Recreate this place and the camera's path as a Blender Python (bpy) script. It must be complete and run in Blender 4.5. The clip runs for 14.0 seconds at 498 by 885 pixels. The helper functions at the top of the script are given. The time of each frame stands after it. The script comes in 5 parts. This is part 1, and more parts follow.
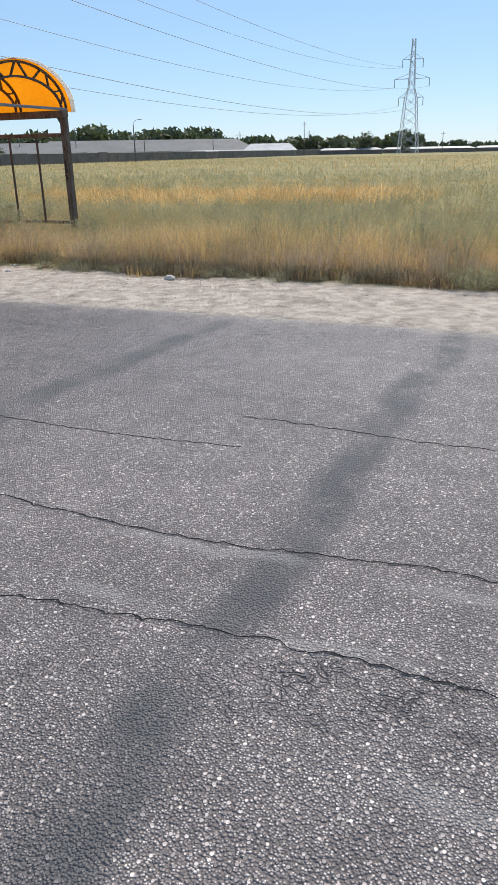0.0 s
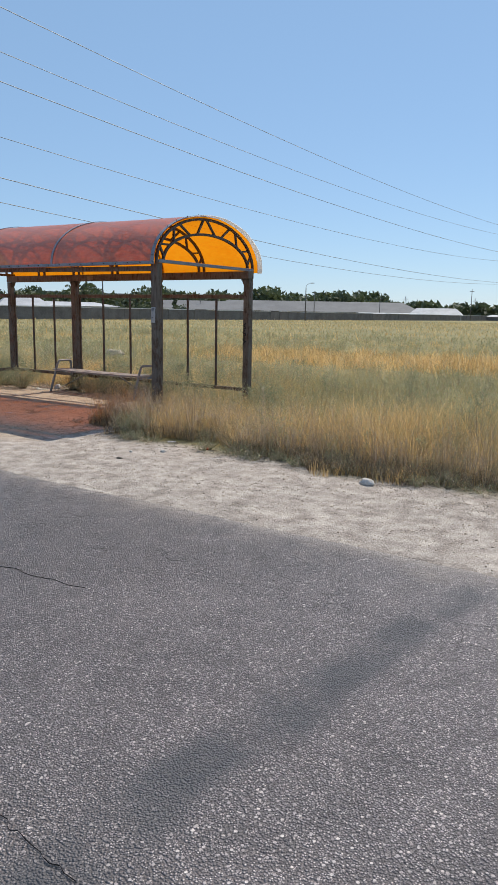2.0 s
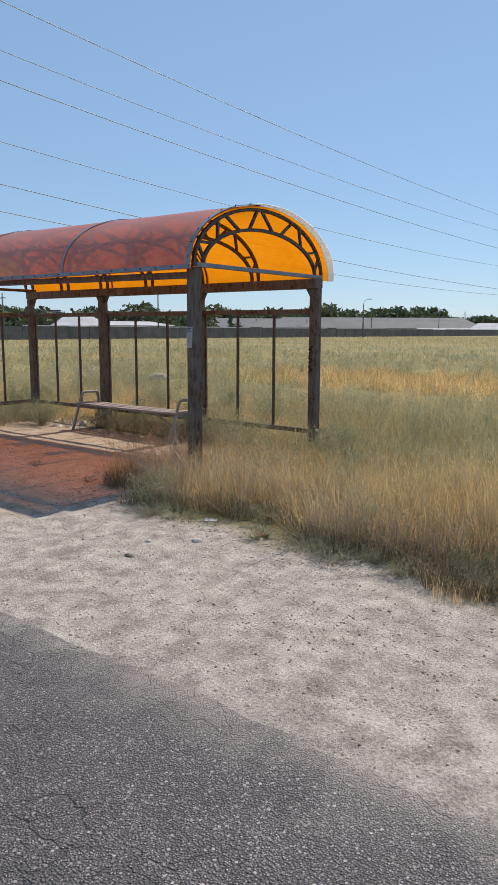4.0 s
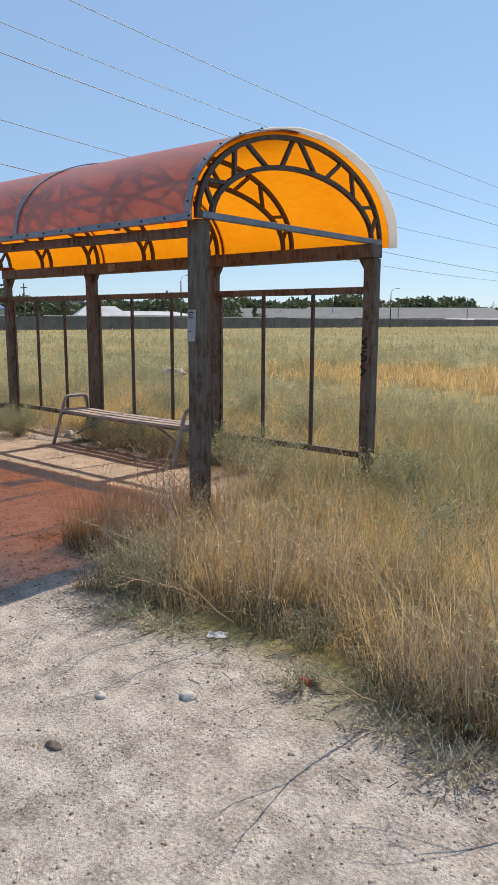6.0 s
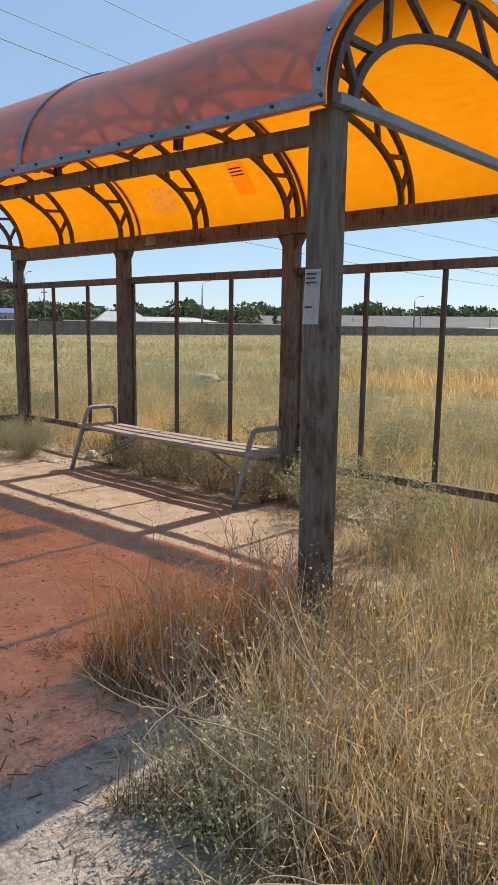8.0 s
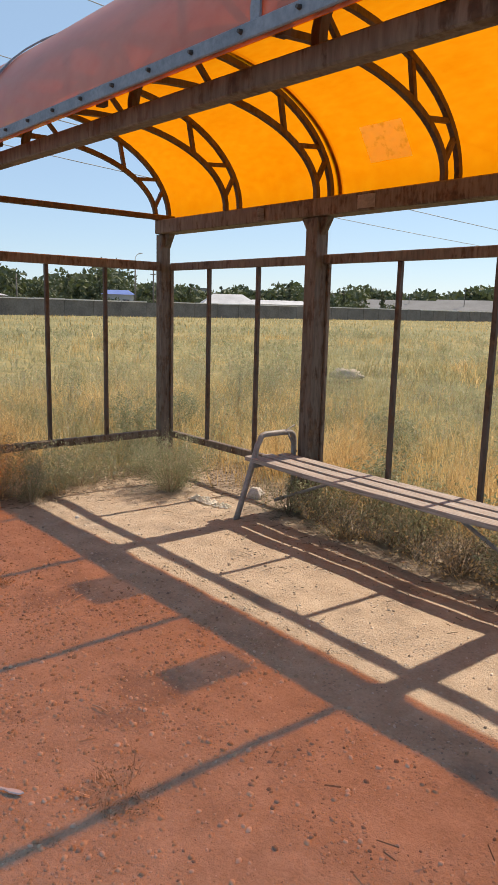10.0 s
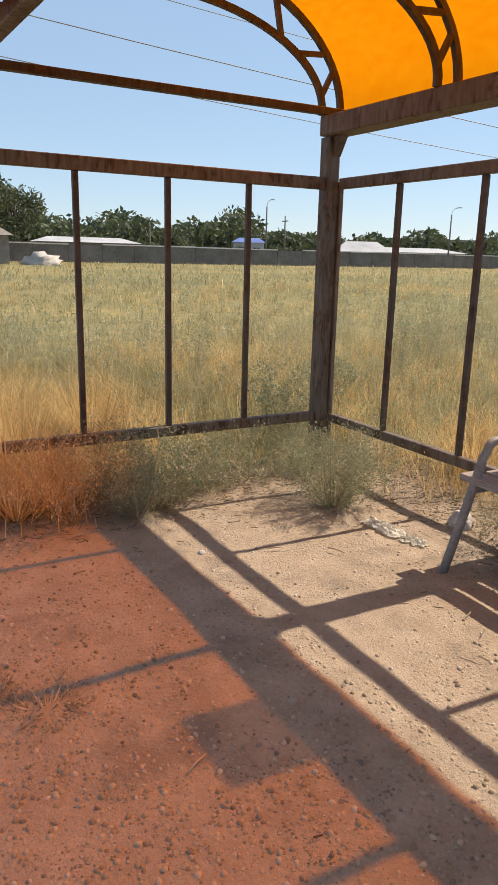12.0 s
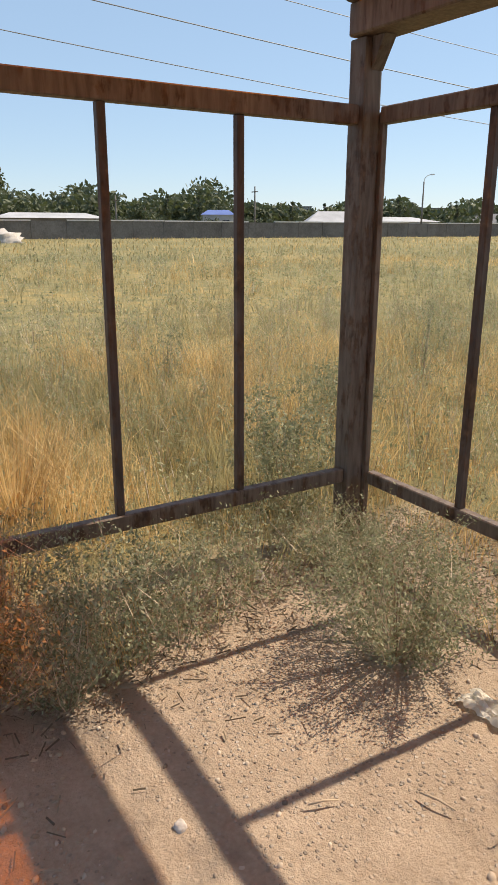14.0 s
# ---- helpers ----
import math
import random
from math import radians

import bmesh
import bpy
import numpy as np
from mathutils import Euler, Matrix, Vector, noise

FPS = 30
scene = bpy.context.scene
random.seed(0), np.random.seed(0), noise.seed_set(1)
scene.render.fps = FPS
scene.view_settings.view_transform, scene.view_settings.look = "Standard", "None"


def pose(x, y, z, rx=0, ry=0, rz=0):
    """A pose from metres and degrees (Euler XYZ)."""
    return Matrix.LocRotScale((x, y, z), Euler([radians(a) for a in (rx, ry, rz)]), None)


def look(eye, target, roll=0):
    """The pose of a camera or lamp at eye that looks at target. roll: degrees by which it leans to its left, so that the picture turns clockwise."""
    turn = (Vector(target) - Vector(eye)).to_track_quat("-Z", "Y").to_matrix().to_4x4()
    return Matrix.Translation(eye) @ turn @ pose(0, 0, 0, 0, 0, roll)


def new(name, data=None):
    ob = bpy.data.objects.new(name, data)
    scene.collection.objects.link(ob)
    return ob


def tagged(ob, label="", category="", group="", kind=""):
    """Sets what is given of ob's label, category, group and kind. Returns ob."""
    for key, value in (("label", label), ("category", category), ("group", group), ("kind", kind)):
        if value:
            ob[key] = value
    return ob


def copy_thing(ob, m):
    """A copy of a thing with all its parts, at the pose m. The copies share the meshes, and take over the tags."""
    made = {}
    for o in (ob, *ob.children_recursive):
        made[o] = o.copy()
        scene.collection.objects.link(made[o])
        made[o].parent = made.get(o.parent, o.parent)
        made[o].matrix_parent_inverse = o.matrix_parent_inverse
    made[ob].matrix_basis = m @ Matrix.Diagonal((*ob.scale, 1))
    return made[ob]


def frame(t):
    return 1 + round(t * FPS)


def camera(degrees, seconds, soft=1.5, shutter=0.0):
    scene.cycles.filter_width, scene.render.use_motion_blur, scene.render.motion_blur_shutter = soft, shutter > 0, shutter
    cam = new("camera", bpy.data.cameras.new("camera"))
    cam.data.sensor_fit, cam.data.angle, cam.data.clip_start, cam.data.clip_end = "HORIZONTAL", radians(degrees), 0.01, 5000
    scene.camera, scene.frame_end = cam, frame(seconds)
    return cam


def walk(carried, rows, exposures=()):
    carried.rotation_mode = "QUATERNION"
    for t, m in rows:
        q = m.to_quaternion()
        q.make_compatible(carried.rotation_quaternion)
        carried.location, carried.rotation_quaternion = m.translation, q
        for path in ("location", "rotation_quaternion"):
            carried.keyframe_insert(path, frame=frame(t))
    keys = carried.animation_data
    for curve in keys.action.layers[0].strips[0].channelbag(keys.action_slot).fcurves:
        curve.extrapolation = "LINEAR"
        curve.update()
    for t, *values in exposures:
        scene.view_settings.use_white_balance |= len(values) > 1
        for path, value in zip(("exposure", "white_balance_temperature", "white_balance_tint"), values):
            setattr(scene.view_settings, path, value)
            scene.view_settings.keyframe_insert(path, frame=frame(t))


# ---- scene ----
cam = camera(38.2, 14.0, 1.15)

EXPOSURES = [(0.0, 0.17, 6500, 10), (0.5, 0.08, 6500, 10), (1.5, 0.02, 6500, 10), (3.0, -0.02, 6550, 11), (4.2, -0.02, 6600, 11), (6.5, 0.2, 6750, 12), (8.0, 0.25, 7000, 13), (10.3, 0.34, 7450, 14), (12.5, 0.34, 7450, 14), (14.0, 0.34, 7450, 14)]
PATH = [
    (0, (14.597, -12.066, 1.484), (13.888, -10.352, 0.736), -1.1),
    (0.5, (14.167, -11.509, 1.477), (13.46, -9.747, 0.849), -2.0),
    (1, (13.678, -10.942, 1.519), (12.82, -9.208, 1.011), 0.3),
    (1.5, (13.378, -10.387, 1.554), (12.376, -8.704, 1.152), 1.2),
    (2, (12.993, -9.967, 1.582), (11.877, -8.345, 1.227), 1.0),
    (2.5, (12.601, -9.416, 1.586), (11.419, -7.838, 1.25), 0.0),
    (3, (12.155, -8.802, 1.61), (10.948, -7.24, 1.292), -0.5),
    (3.5, (11.76, -8.287, 1.675), (10.534, -6.738, 1.361), -0.2),
    (4, (11.288, -7.774, 1.612), (10.044, -6.239, 1.302), 0.3),
    (4.1, (11.187, -7.673, 1.609), (9.941, -6.142, 1.288), 0.1),
    (6.5, (9.214, -5.465, 1.566), (7.919, -3.978, 1.229), 0.4),
    (7, (8.744, -5.141, 1.558), (7.472, -3.635, 1.224), 0.8),
    (7.5, (8.312, -4.76, 1.458), (7.036, -3.255, 1.133), 0.9),
    (8, (7.808, -4.603, 1.404), (6.479, -3.142, 1.088), 0.8),
    (8.1, (7.687, -4.554, 1.403), (6.344, -3.107, 1.085), 1.0),
    (10.3, (5.575, -3.636, 1.495), (3.998, -2.467, 1.111), 1.1),
    (10.4, (5.525, -3.596, 1.492), (3.923, -2.465, 1.102), 1.0),
    (10.5, (5.408, -3.574, 1.488), (3.791, -2.467, 1.091), 1.4),
    (11, (4.93, -3.405, 1.506), (3.213, -2.476, 1.073), 1.4),
    (11.5, (4.509, -3.153, 1.474), (2.736, -2.358, 1.002), -0.1),
    (12, (4.05, -2.948, 1.393), (2.372, -1.984, 0.886), 1.4),
    (12.5, (3.635, -2.737, 1.39), (2.08, -1.594, 0.863), 1.7),
    (13, (3.213, -2.468, 1.425), (1.652, -1.343, 0.878), 0.8),
    (13.5, (2.784, -2.352, 1.398), (1.214, -1.247, 0.837), 1.6),
    (14, (2.461, -2.15, 1.413), (0.835, -1.137, 0.838), 0.2),
]
walk(cam, [(t, look(e, g, r)) for t, e, g, r in PATH], EXPOSURES)

# ---- world and sun ----
TO_SUN = Vector((0.02, 0.78, 1.0)).normalized()
world = bpy.data.worlds.new("world")
scene.world = world
world.use_nodes = True
wn = world.node_tree
sky = wn.nodes.new("ShaderNodeTexSky")
sky.sky_type = "NISHITA"
sky.sun_disc = False
sky.sun_elevation = math.asin(TO_SUN.z)
sky.sun_rotation = math.atan2(TO_SUN.x, TO_SUN.y)
sky.air_density, sky.dust_density, sky.ozone_density = 0.9, 0.1, 3.2
haze = wn.nodes.new("ShaderNodeMix")
haze.data_type = "RGBA"
haze.inputs[0].default_value = 0.5
haze.inputs[7].default_value = (3.2, 5.3, 8.0, 1)
wn.links.new(sky.outputs[0], haze.inputs[6])
wn.links.new(haze.outputs[2], wn.nodes["Background"].inputs[0])
wn.nodes["Background"].inputs[1].default_value = 0.11
sun_data = bpy.data.lights.new("sun", "SUN")
sun_data.energy, sun_data.angle, sun_data.color = 5.0, radians(0.53), (1.0, 0.93, 0.81)
sun = new("sun", sun_data)
sun.matrix_world = look(TO_SUN * 50, (0, 0, 0))


# ---- materials ----
class Mat:
    """A node material with short ways to add nodes."""

    def __init__(self, name, rough=0.8, metal=0.0):
        self.m = bpy.data.materials.new(name)
        self.m.use_nodes = True
        self.t = self.m.node_tree
        self.bsdf = self.t.nodes["Principled BSDF"]
        self.out = self.t.nodes["Material Output"]
        self.bsdf.inputs["Roughness"].default_value = rough
        self.bsdf.inputs["Metallic"].default_value = metal
        self.bsdf.inputs["Specular IOR Level"].default_value = 0.3
        self.co = self.node("ShaderNodeTexCoord").outputs["Object"]

    def node(self, kind):
        return self.t.nodes.new(kind)

    def link(self, a, b):
        self.t.links.new(a, b)

    def put(self, node, name, value):
        if hasattr(value, "links"):
            self.link(value, node.inputs[name])
        else:
            node.inputs[name].default_value = value

    def noise(self, scale, detail=4.0, rough=0.55, warp=0.0, co=None):
        n = self.node("ShaderNodeTexNoise")
        self.link(co or self.co, n.inputs["Vector"])
        n.inputs["Scale"].default_value, n.inputs["Detail"].default_value = scale, detail
        n.inputs["Roughness"].default_value, n.inputs["Distortion"].default_value = rough, warp
        return n.outputs["Fac"]

    def voronoi(self, scale, out="Distance", feature="F1", co=None):
        n = self.node("ShaderNodeTexVoronoi")
        n.feature = feature
        self.link(co or self.co, n.inputs["Vector"])
        n.inputs["Scale"].default_value = scale
        return n.outputs[out]

    def stretched(self, x, y, z):
        n = self.node("ShaderNodeMapping")
        self.link(self.co, n.inputs["Vector"])
        n.inputs["Scale"].default_value = (x, y, z)
        return n.outputs[0]

    def ramp(self, fac, stops):
        n = self.node("ShaderNodeValToRGB")
        self.link(fac, n.inputs[0])
        e = n.color_ramp.elements
        while len(e) < len(stops):
            e.new(0.5)
        for k, (at, c) in enumerate(stops):
            e[k].position = at
            e[k].color = (c, c, c, 1) if isinstance(c, (int, float)) else (*c, 1)
        return n.outputs["Color"]

    def mix(self, fac, a, b, blend="MIX"):
        n = self.node("ShaderNodeMix")
        n.data_type, n.blend_type = "RGBA", blend
        for k, v in ((0, fac), (6, a), (7, b)):
            if hasattr(v, "links"):
                self.link(v, n.inputs[k])
            else:
                n.inputs[k].default_value = v if k == 0 else (*v, 1)
        return n.outputs[2]

    def math(self, op, a, b=0.0):
        n = self.node("ShaderNodeMath")
        n.operation = op
        for k, v in ((0, a), (1, b)):
            if hasattr(v, "links"):
                self.link(v, n.inputs[k])
            else:
                n.inputs[k].default_value = v
        return n.outputs[0]

    def axis(self, name):
        n = self.node("ShaderNodeSeparateXYZ")
        self.link(self.co, n.inputs[0])
        return n.outputs[name]

    def span(self, v, a, b):
        n = self.node("ShaderNodeMapRange")
        n.interpolation_type = "SMOOTHSTEP"
        self.link(v, n.inputs[0])
        n.inputs[1].default_value, n.inputs[2].default_value = a, b
        return n.outputs[0]

    def colour(self, c):
        self.put(self.bsdf, "Base Color", c if hasattr(c, "links") else (*c, 1))
        return self

    def bump(self, height, strength=0.5, distance=0.01):
        n = self.node("ShaderNodeBump")
        self.link(height, n.inputs["Height"])
        n.inputs["Strength"].default_value, n.inputs["Distance"].default_value = strength, distance
        self.link(n.outputs[0], self.bsdf.inputs["Normal"])
        return self


def plain(name, a, b, scale=6.0, rough=0.8, metal=0.0, bump=0.3, fine=60.0):
    """Two tones broken up by coarse and fine noise."""
    m = Mat(name, rough, metal)
    f = m.mix(0.45, m.noise(scale, 5), m.noise(fine, 3))
    m.colour(m.ramp(f, [(0.35, a), (0.65, b)]))
    m.bump(f, bump, 0.004)
    return m.m


def leaf_material(name, stops, through_colour, share=0.35):
    """Blades and leaves: a tone for each blade, patches across the field, light shining through."""
    m = Mat(name, 0.75)
    geo = m.node("ShaderNodeNewGeometry").outputs["Random Per Island"]
    f = m.mix(0.5, geo, m.noise(0.35, 3))
    col = m.ramp(f, stops)
    m.colour(col)
    tr = m.node("ShaderNodeBsdfTranslucent")
    m.link(m.mix(0.5, col, through_colour), tr.inputs[0])
    mx = m.node("ShaderNodeMixShader")
    mx.inputs[0].default_value = share
    m.link(m.bsdf.outputs[0], mx.inputs[1])
    m.link(tr.outputs[0], mx.inputs[2])
    m.link(mx.outputs[0], m.out.inputs[0])
    return m.m


def ground_material():
    m = Mat("dry_soil", 0.95)
    big, mid, fine = m.noise(0.5, 4), m.noise(6, 5), m.noise(70, 4)
    soil = m.ramp(m.mix(0.5, mid, fine), [(0.38, (0.20, 0.165, 0.142)), (0.5, (0.375, 0.322, 0.28)), (0.63, (0.54, 0.475, 0.42))])
    pads = m.ramp(m.mix(0.4, mid, fine), [(0.3, (0.295, 0.222, 0.158)), (0.7, (0.495, 0.388, 0.29))])
    # warm beige pad soil, carried out to y -4 to strengthen the orange roof light
    soil = m.mix(m.math("MULTIPLY", m.span(m.math("ADD", m.axis("Y"), m.math("MULTIPLY", big, 1.2)), -4.2, -3.4), m.span(m.axis("X"), 6.2, 5.4)), soil, pads)
    soil = m.mix(m.math("MULTIPLY", m.span(m.noise(1.6, 6, 0.7), 0.54, 0.66), 0.5), soil, (0.16, 0.135, 0.115))
    # pebbles in the soil, some darker and some lighter
    cell = m.voronoi(75, "Color")
    sep = m.node("ShaderNodeSeparateColor")
    m.link(cell, sep.inputs[0])
    peb = m.math("MULTIPLY", m.math("MULTIPLY", m.span(m.voronoi(75), 0.5, 0.3), m.math("GREATER_THAN", sep.outputs[0], 0.7)), m.span(m.noise(2.0, 3), 0.42, 0.6))
    soil = m.mix(m.math("MULTIPLY", peb, 0.7), soil, m.ramp(sep.outputs[1], [(0.0, (0.16, 0.13, 0.11)), (0.6, (0.33, 0.28, 0.235)), (1.0, (0.55, 0.49, 0.43))]))
    # the field behind: straw litter and green growth in patches
    straw = m.ramp(m.mix(0.5, m.noise(0.09, 5), m.noise(2.5, 5)), [(0.36, (0.13, 0.125, 0.055)), (0.5, (0.22, 0.19, 0.085)), (0.62, (0.34, 0.25, 0.10))])
    y, x = m.axis("Y"), m.axis("X")
    edge = m.math("ADD", y, m.math("MULTIPLY", m.noise(1.2, 4), 0.9))
    field = m.span(edge, 0.5, 1.3)
    right = m.math("MULTIPLY", m.span(edge, -3.3, -2.7), m.span(x, 6.0, 6.8))
    leftw = m.math("MULTIPLY", m.span(edge, -2.7, -2.0), m.span(x, 0.2, -0.4))
    m.colour(m.mix(m.math("MAXIMUM", m.math("MAXIMUM", field, right), leftw), soil, straw))
    relief = m.mix(0.5, m.noise(26, 6, 0.75), m.noise(75, 4, 0.75))
    m.bump(m.math("ADD", relief, m.math("MULTIPLY", peb, 0.35)), 1.0, 0.02)
    return m.m


def asphalt_material():
    m = Mat("worn_asphalt", 0.8)
    sep, sep2 = m.node("ShaderNodeSeparateColor"), m.node("ShaderNodeSeparateColor")
    m.link(m.voronoi(120, "Color"), sep.inputs[0])
    m.link(m.voronoi(55, "Color"), sep2.inputs[0])
    d, d2 = m.voronoi(120), m.voronoi(55)
    tones = [(0.0, (0.10, 0.096, 0.10)), (0.55, (0.23, 0.223, 0.228)), (0.85, (0.36, 0.35, 0.355)), (1.0, (0.48, 0.47, 0.46))]
    base = m.mix(m.span(d, 0.55, 0.25), (0.085, 0.081, 0.084), m.ramp(sep.outputs[0], tones))
    big = m.math("MULTIPLY", m.span(d2, 0.42, 0.28), m.math("GREATER_THAN", sep2.outputs[1], 0.5))
    base = m.mix(big, base, m.ramp(sep2.outputs[0], tones))
    # worn, crazed places where the top layer has broken into plates
    warp = m.node("ShaderNodeVectorMath")
    warp.operation = "ADD"
    wn2 = m.node("ShaderNodeTexNoise")
    m.link(m.co, wn2.inputs["Vector"])
    wn2.inputs["Scale"].default_value = 9
    sc = m.node("ShaderNodeVectorMath")
    sc.operation = "SCALE"
    sc.inputs[3].default_value = 0.12
    m.link(wn2.outputs["Color"], sc.inputs[0])
    m.link(m.co, warp.inputs[0])
    m.link(sc.outputs[0], warp.inputs[1])
    plate = m.voronoi(24, "Distance", "DISTANCE_TO_EDGE", warp.outputs[0])
    wide_plate = m.voronoi(5.5, "Distance", "DISTANCE_TO_EDGE", warp.outputs[0])
    seam = m.math("ABSOLUTE", m.math("ADD", m.math("ADD", m.axis("Y"), 10.42), m.math("MULTIPLY", m.math("SUBTRACT", m.noise(1.4, 3), 0.5), 0.5)))
    broken = m.math("MULTIPLY", m.math("MULTIPLY", m.span(seam, 0.26, 0.04), m.span(m.axis("X"), 13.5, 14.1)), m.span(m.noise(6, 4), 0.4, 0.6))
    edge_of_road = m.math("MULTIPLY", m.span(m.math("ADD", m.axis("Y"), m.math("MULTIPLY", m.noise(0.8, 3), 1.0)), -6.6, -6.1), m.span(m.noise(1.1, 3), 0.42, 0.58))
    crazed = m.math("MAXIMUM", m.math("MULTIPLY", m.span(plate, 0.10, 0.02), broken), m.math("MULTIPLY", m.math("MULTIPLY", m.span(wide_plate, 0.03, 0.008), edge_of_road), 0.7))
    base = m.mix(m.math("MULTIPLY", crazed, 0.8), base, (0.04, 0.037, 0.036))
    patch = m.ramp(m.mix(0.5, m.noise(0.7, 5, 0.6), m.noise(5, 4)), [(0.35, (0.93, 0.83, 0.79)), (0.65, (1.50, 1.34, 1.275))])
    base = m.mix(1.0, base, patch, "MULTIPLY")
    # asphalt tone rises from darker to paler along X, its border broken by noise
    worn = m.span(m.math("ADD", m.axis("X"), m.math("MULTIPLY", m.noise(0.4, 3), 3.0)), 9.5, 15.5)
    base = m.mix(1.0, base, m.ramp(worn, [(0.0, 0.70), (1.0, 1.28)]), "MULTIPLY")
    # two dark bands that curve over the road, broken up by noise
    x, y = m.axis("X"), m.axis("Y")
    wob = m.math("MULTIPLY", m.noise(0.5, 2), 0.5)
    for at, slope, width, dark in ((13.85, 0.05, 0.18, 0.9), (11.65, 0.09, 0.18, 0.9)):
        off = m.math("ABSOLUTE", m.math("ADD", m.math("SUBTRACT", m.math("SUBTRACT", x, at), m.math("MULTIPLY", m.math("ADD", y, 8.0), slope)), m.math("SUBTRACT", wob, 0.25)))
        band = m.math("MULTIPLY", m.span(off, width, width * 0.3), m.span(m.noise(2.5, 4), 0.3, 0.6))
        base = m.mix(m.math("MULTIPLY", band, dark), base, (0.075, 0.072, 0.076))
    # pale dust caught along the broken seams
    for at, width in ((-10.72, 0.07), (-9.80, 0.05), (-10.2, 0.05)):
        off = m.math("ABSOLUTE", m.math("ADD", m.math("SUBTRACT", y, at), m.math("MULTIPLY", m.math("SUBTRACT", m.noise(1.1, 3), 0.5), 0.35)))
        band = m.math("MULTIPLY", m.span(off, width, width * 0.3), m.span(m.noise(1.7, 3), 0.46, 0.6))
        base = m.mix(m.math("MULTIPLY", band, 0.4), base, (0.33, 0.308, 0.30))
    # soil washed over the edge of the road
    e = m.math("ADD", y, m.math("MULTIPLY", m.math("SUBTRACT", m.noise(2.2, 6, 0.65), 0.5), 1.3))
    base = m.mix(m.math("MULTIPLY", m.span(e, -6.0, -5.35), 0.85), base, m.ramp(m.noise(40, 4), [(0.3, (0.22, 0.18, 0.155)), (0.7, (0.42, 0.36, 0.31))]))
    m.colour(base)
    h = m.math("SUBTRACT", m.mix(0.4, m.math("MAXIMUM", m.math("SUBTRACT", 1.0, d), m.math("MULTIPLY", big, 1.4)), m.noise(45, 5, 0.7)), m.math("MULTIPLY", crazed, 0.8))
    m.bump(h, 1.0, 0.018)
    m.bsdf.inputs["Specular IOR Level"].default_value = 0.45
    m.bsdf.inputs["Roughness"].default_value = 0.5
    return m.m


def rusty_paint(name, paint_a, paint_b, amount):
    """Old grey-brown paint with streaks, worn through to rust."""
    m = Mat(name, 0.6)
    streak = m.noise(7, 5, 0.6, 0.3, m.stretched(6, 6, 0.8))
    paint = m.ramp(streak, [(0.3, paint_a), (0.7, paint_b)])
    rust = m.ramp(m.noise(25, 5), [(0.3, (0.040, 0.022, 0.014)), (0.55, (0.095, 0.052, 0.030)), (0.75, (0.165, 0.098, 0.056))])
    worn = m.mix(0.5, m.noise(3.5, 6, 0.65), m.noise(14, 5, 0.6, 0.2, m.stretched(2, 2, 0.5)))
    m.colour(m.mix(m.span(worn, 0.56 - amount * 0.12, 0.62 - amount * 0.05), paint, rust))
    m.bump(m.mix(0.5, worn, streak), 0.35, 0.004)
    return m.m


def roof_material():
    """Orange cellular plastic: lets tinted light through, dusty and matt outside."""
    m = Mat("orange_plastic", 0.35)
    n = m.mix(0.5, m.noise(1.3, 4), m.noise(9, 4, 0.5, 0.0, m.stretched(1, 3, 1)))
    m.colour(m.ramp(n, [(0.35, (0.50, 0.125, 0.02)), (0.65, (0.62, 0.20, 0.045))]))
    tr = m.node("ShaderNodeBsdfTranslucent")
    m.link(m.ramp(n, [(0.35, (0.90, 0.25, 0.007)), (0.65, (0.96, 0.345, 0.014))]), tr.inputs[0])
    tp = m.node("ShaderNodeBsdfTransparent")
    tp.inputs[0].default_value = (1.0, 0.37, 0.006, 1)
    a, b = m.node("ShaderNodeMixShader"), m.node("ShaderNodeMixShader")
    a.inputs[0].default_value, b.inputs[0].default_value = 0.88, 0.54
    m.link(m.bsdf.outputs[0], a.inputs[1])
    m.link(tr.outputs[0], a.inputs[2])
    m.link(a.outputs[0], b.inputs[1])
    m.link(tp.outputs[0], b.inputs[2])
    m.link(b.outputs[0], m.out.inputs[0])
    return m.m


def dusty_shaded_material():
    """The weathered outside of the sheets: clear plastic under a thin film of reddish dust, with the road side's shade
    put in.
    """
    m = Mat("dusty_shaded_plastic", 0.35)
    n = m.mix(0.5, m.noise(1.1, 5), m.noise(12, 4, 0.5, 0.0, m.stretched(1, 4, 1)))
    m.colour(m.ramp(n, [(0.35, (0.40, 0.12, 0.075)), (0.65, (0.56, 0.25, 0.18))]))
    m.bsdf.inputs["Specular IOR Level"].default_value = 0.5
    tp = m.node("ShaderNodeBsdfTransparent")
    tp.inputs[0].default_value = (1.0, 0.86, 0.72, 1)
    b = m.node("ShaderNodeMixShader")
    # film denser towards the road side, putting that side's dull shade into the sheet
    m.link(m.math("SUBTRACT", m.math("ADD", m.math("MULTIPLY", m.span(n, 0.35, 0.7), 0.10), 0.84), m.math("MULTIPLY", m.span(m.axis("Y"), -0.7, -1.5), 0.62)), b.inputs[0])
    m.link(m.bsdf.outputs[0], b.inputs[1])
    m.link(tp.outputs[0], b.inputs[2])
    m.link(b.outputs[0], m.out.inputs[0])
    return m.m


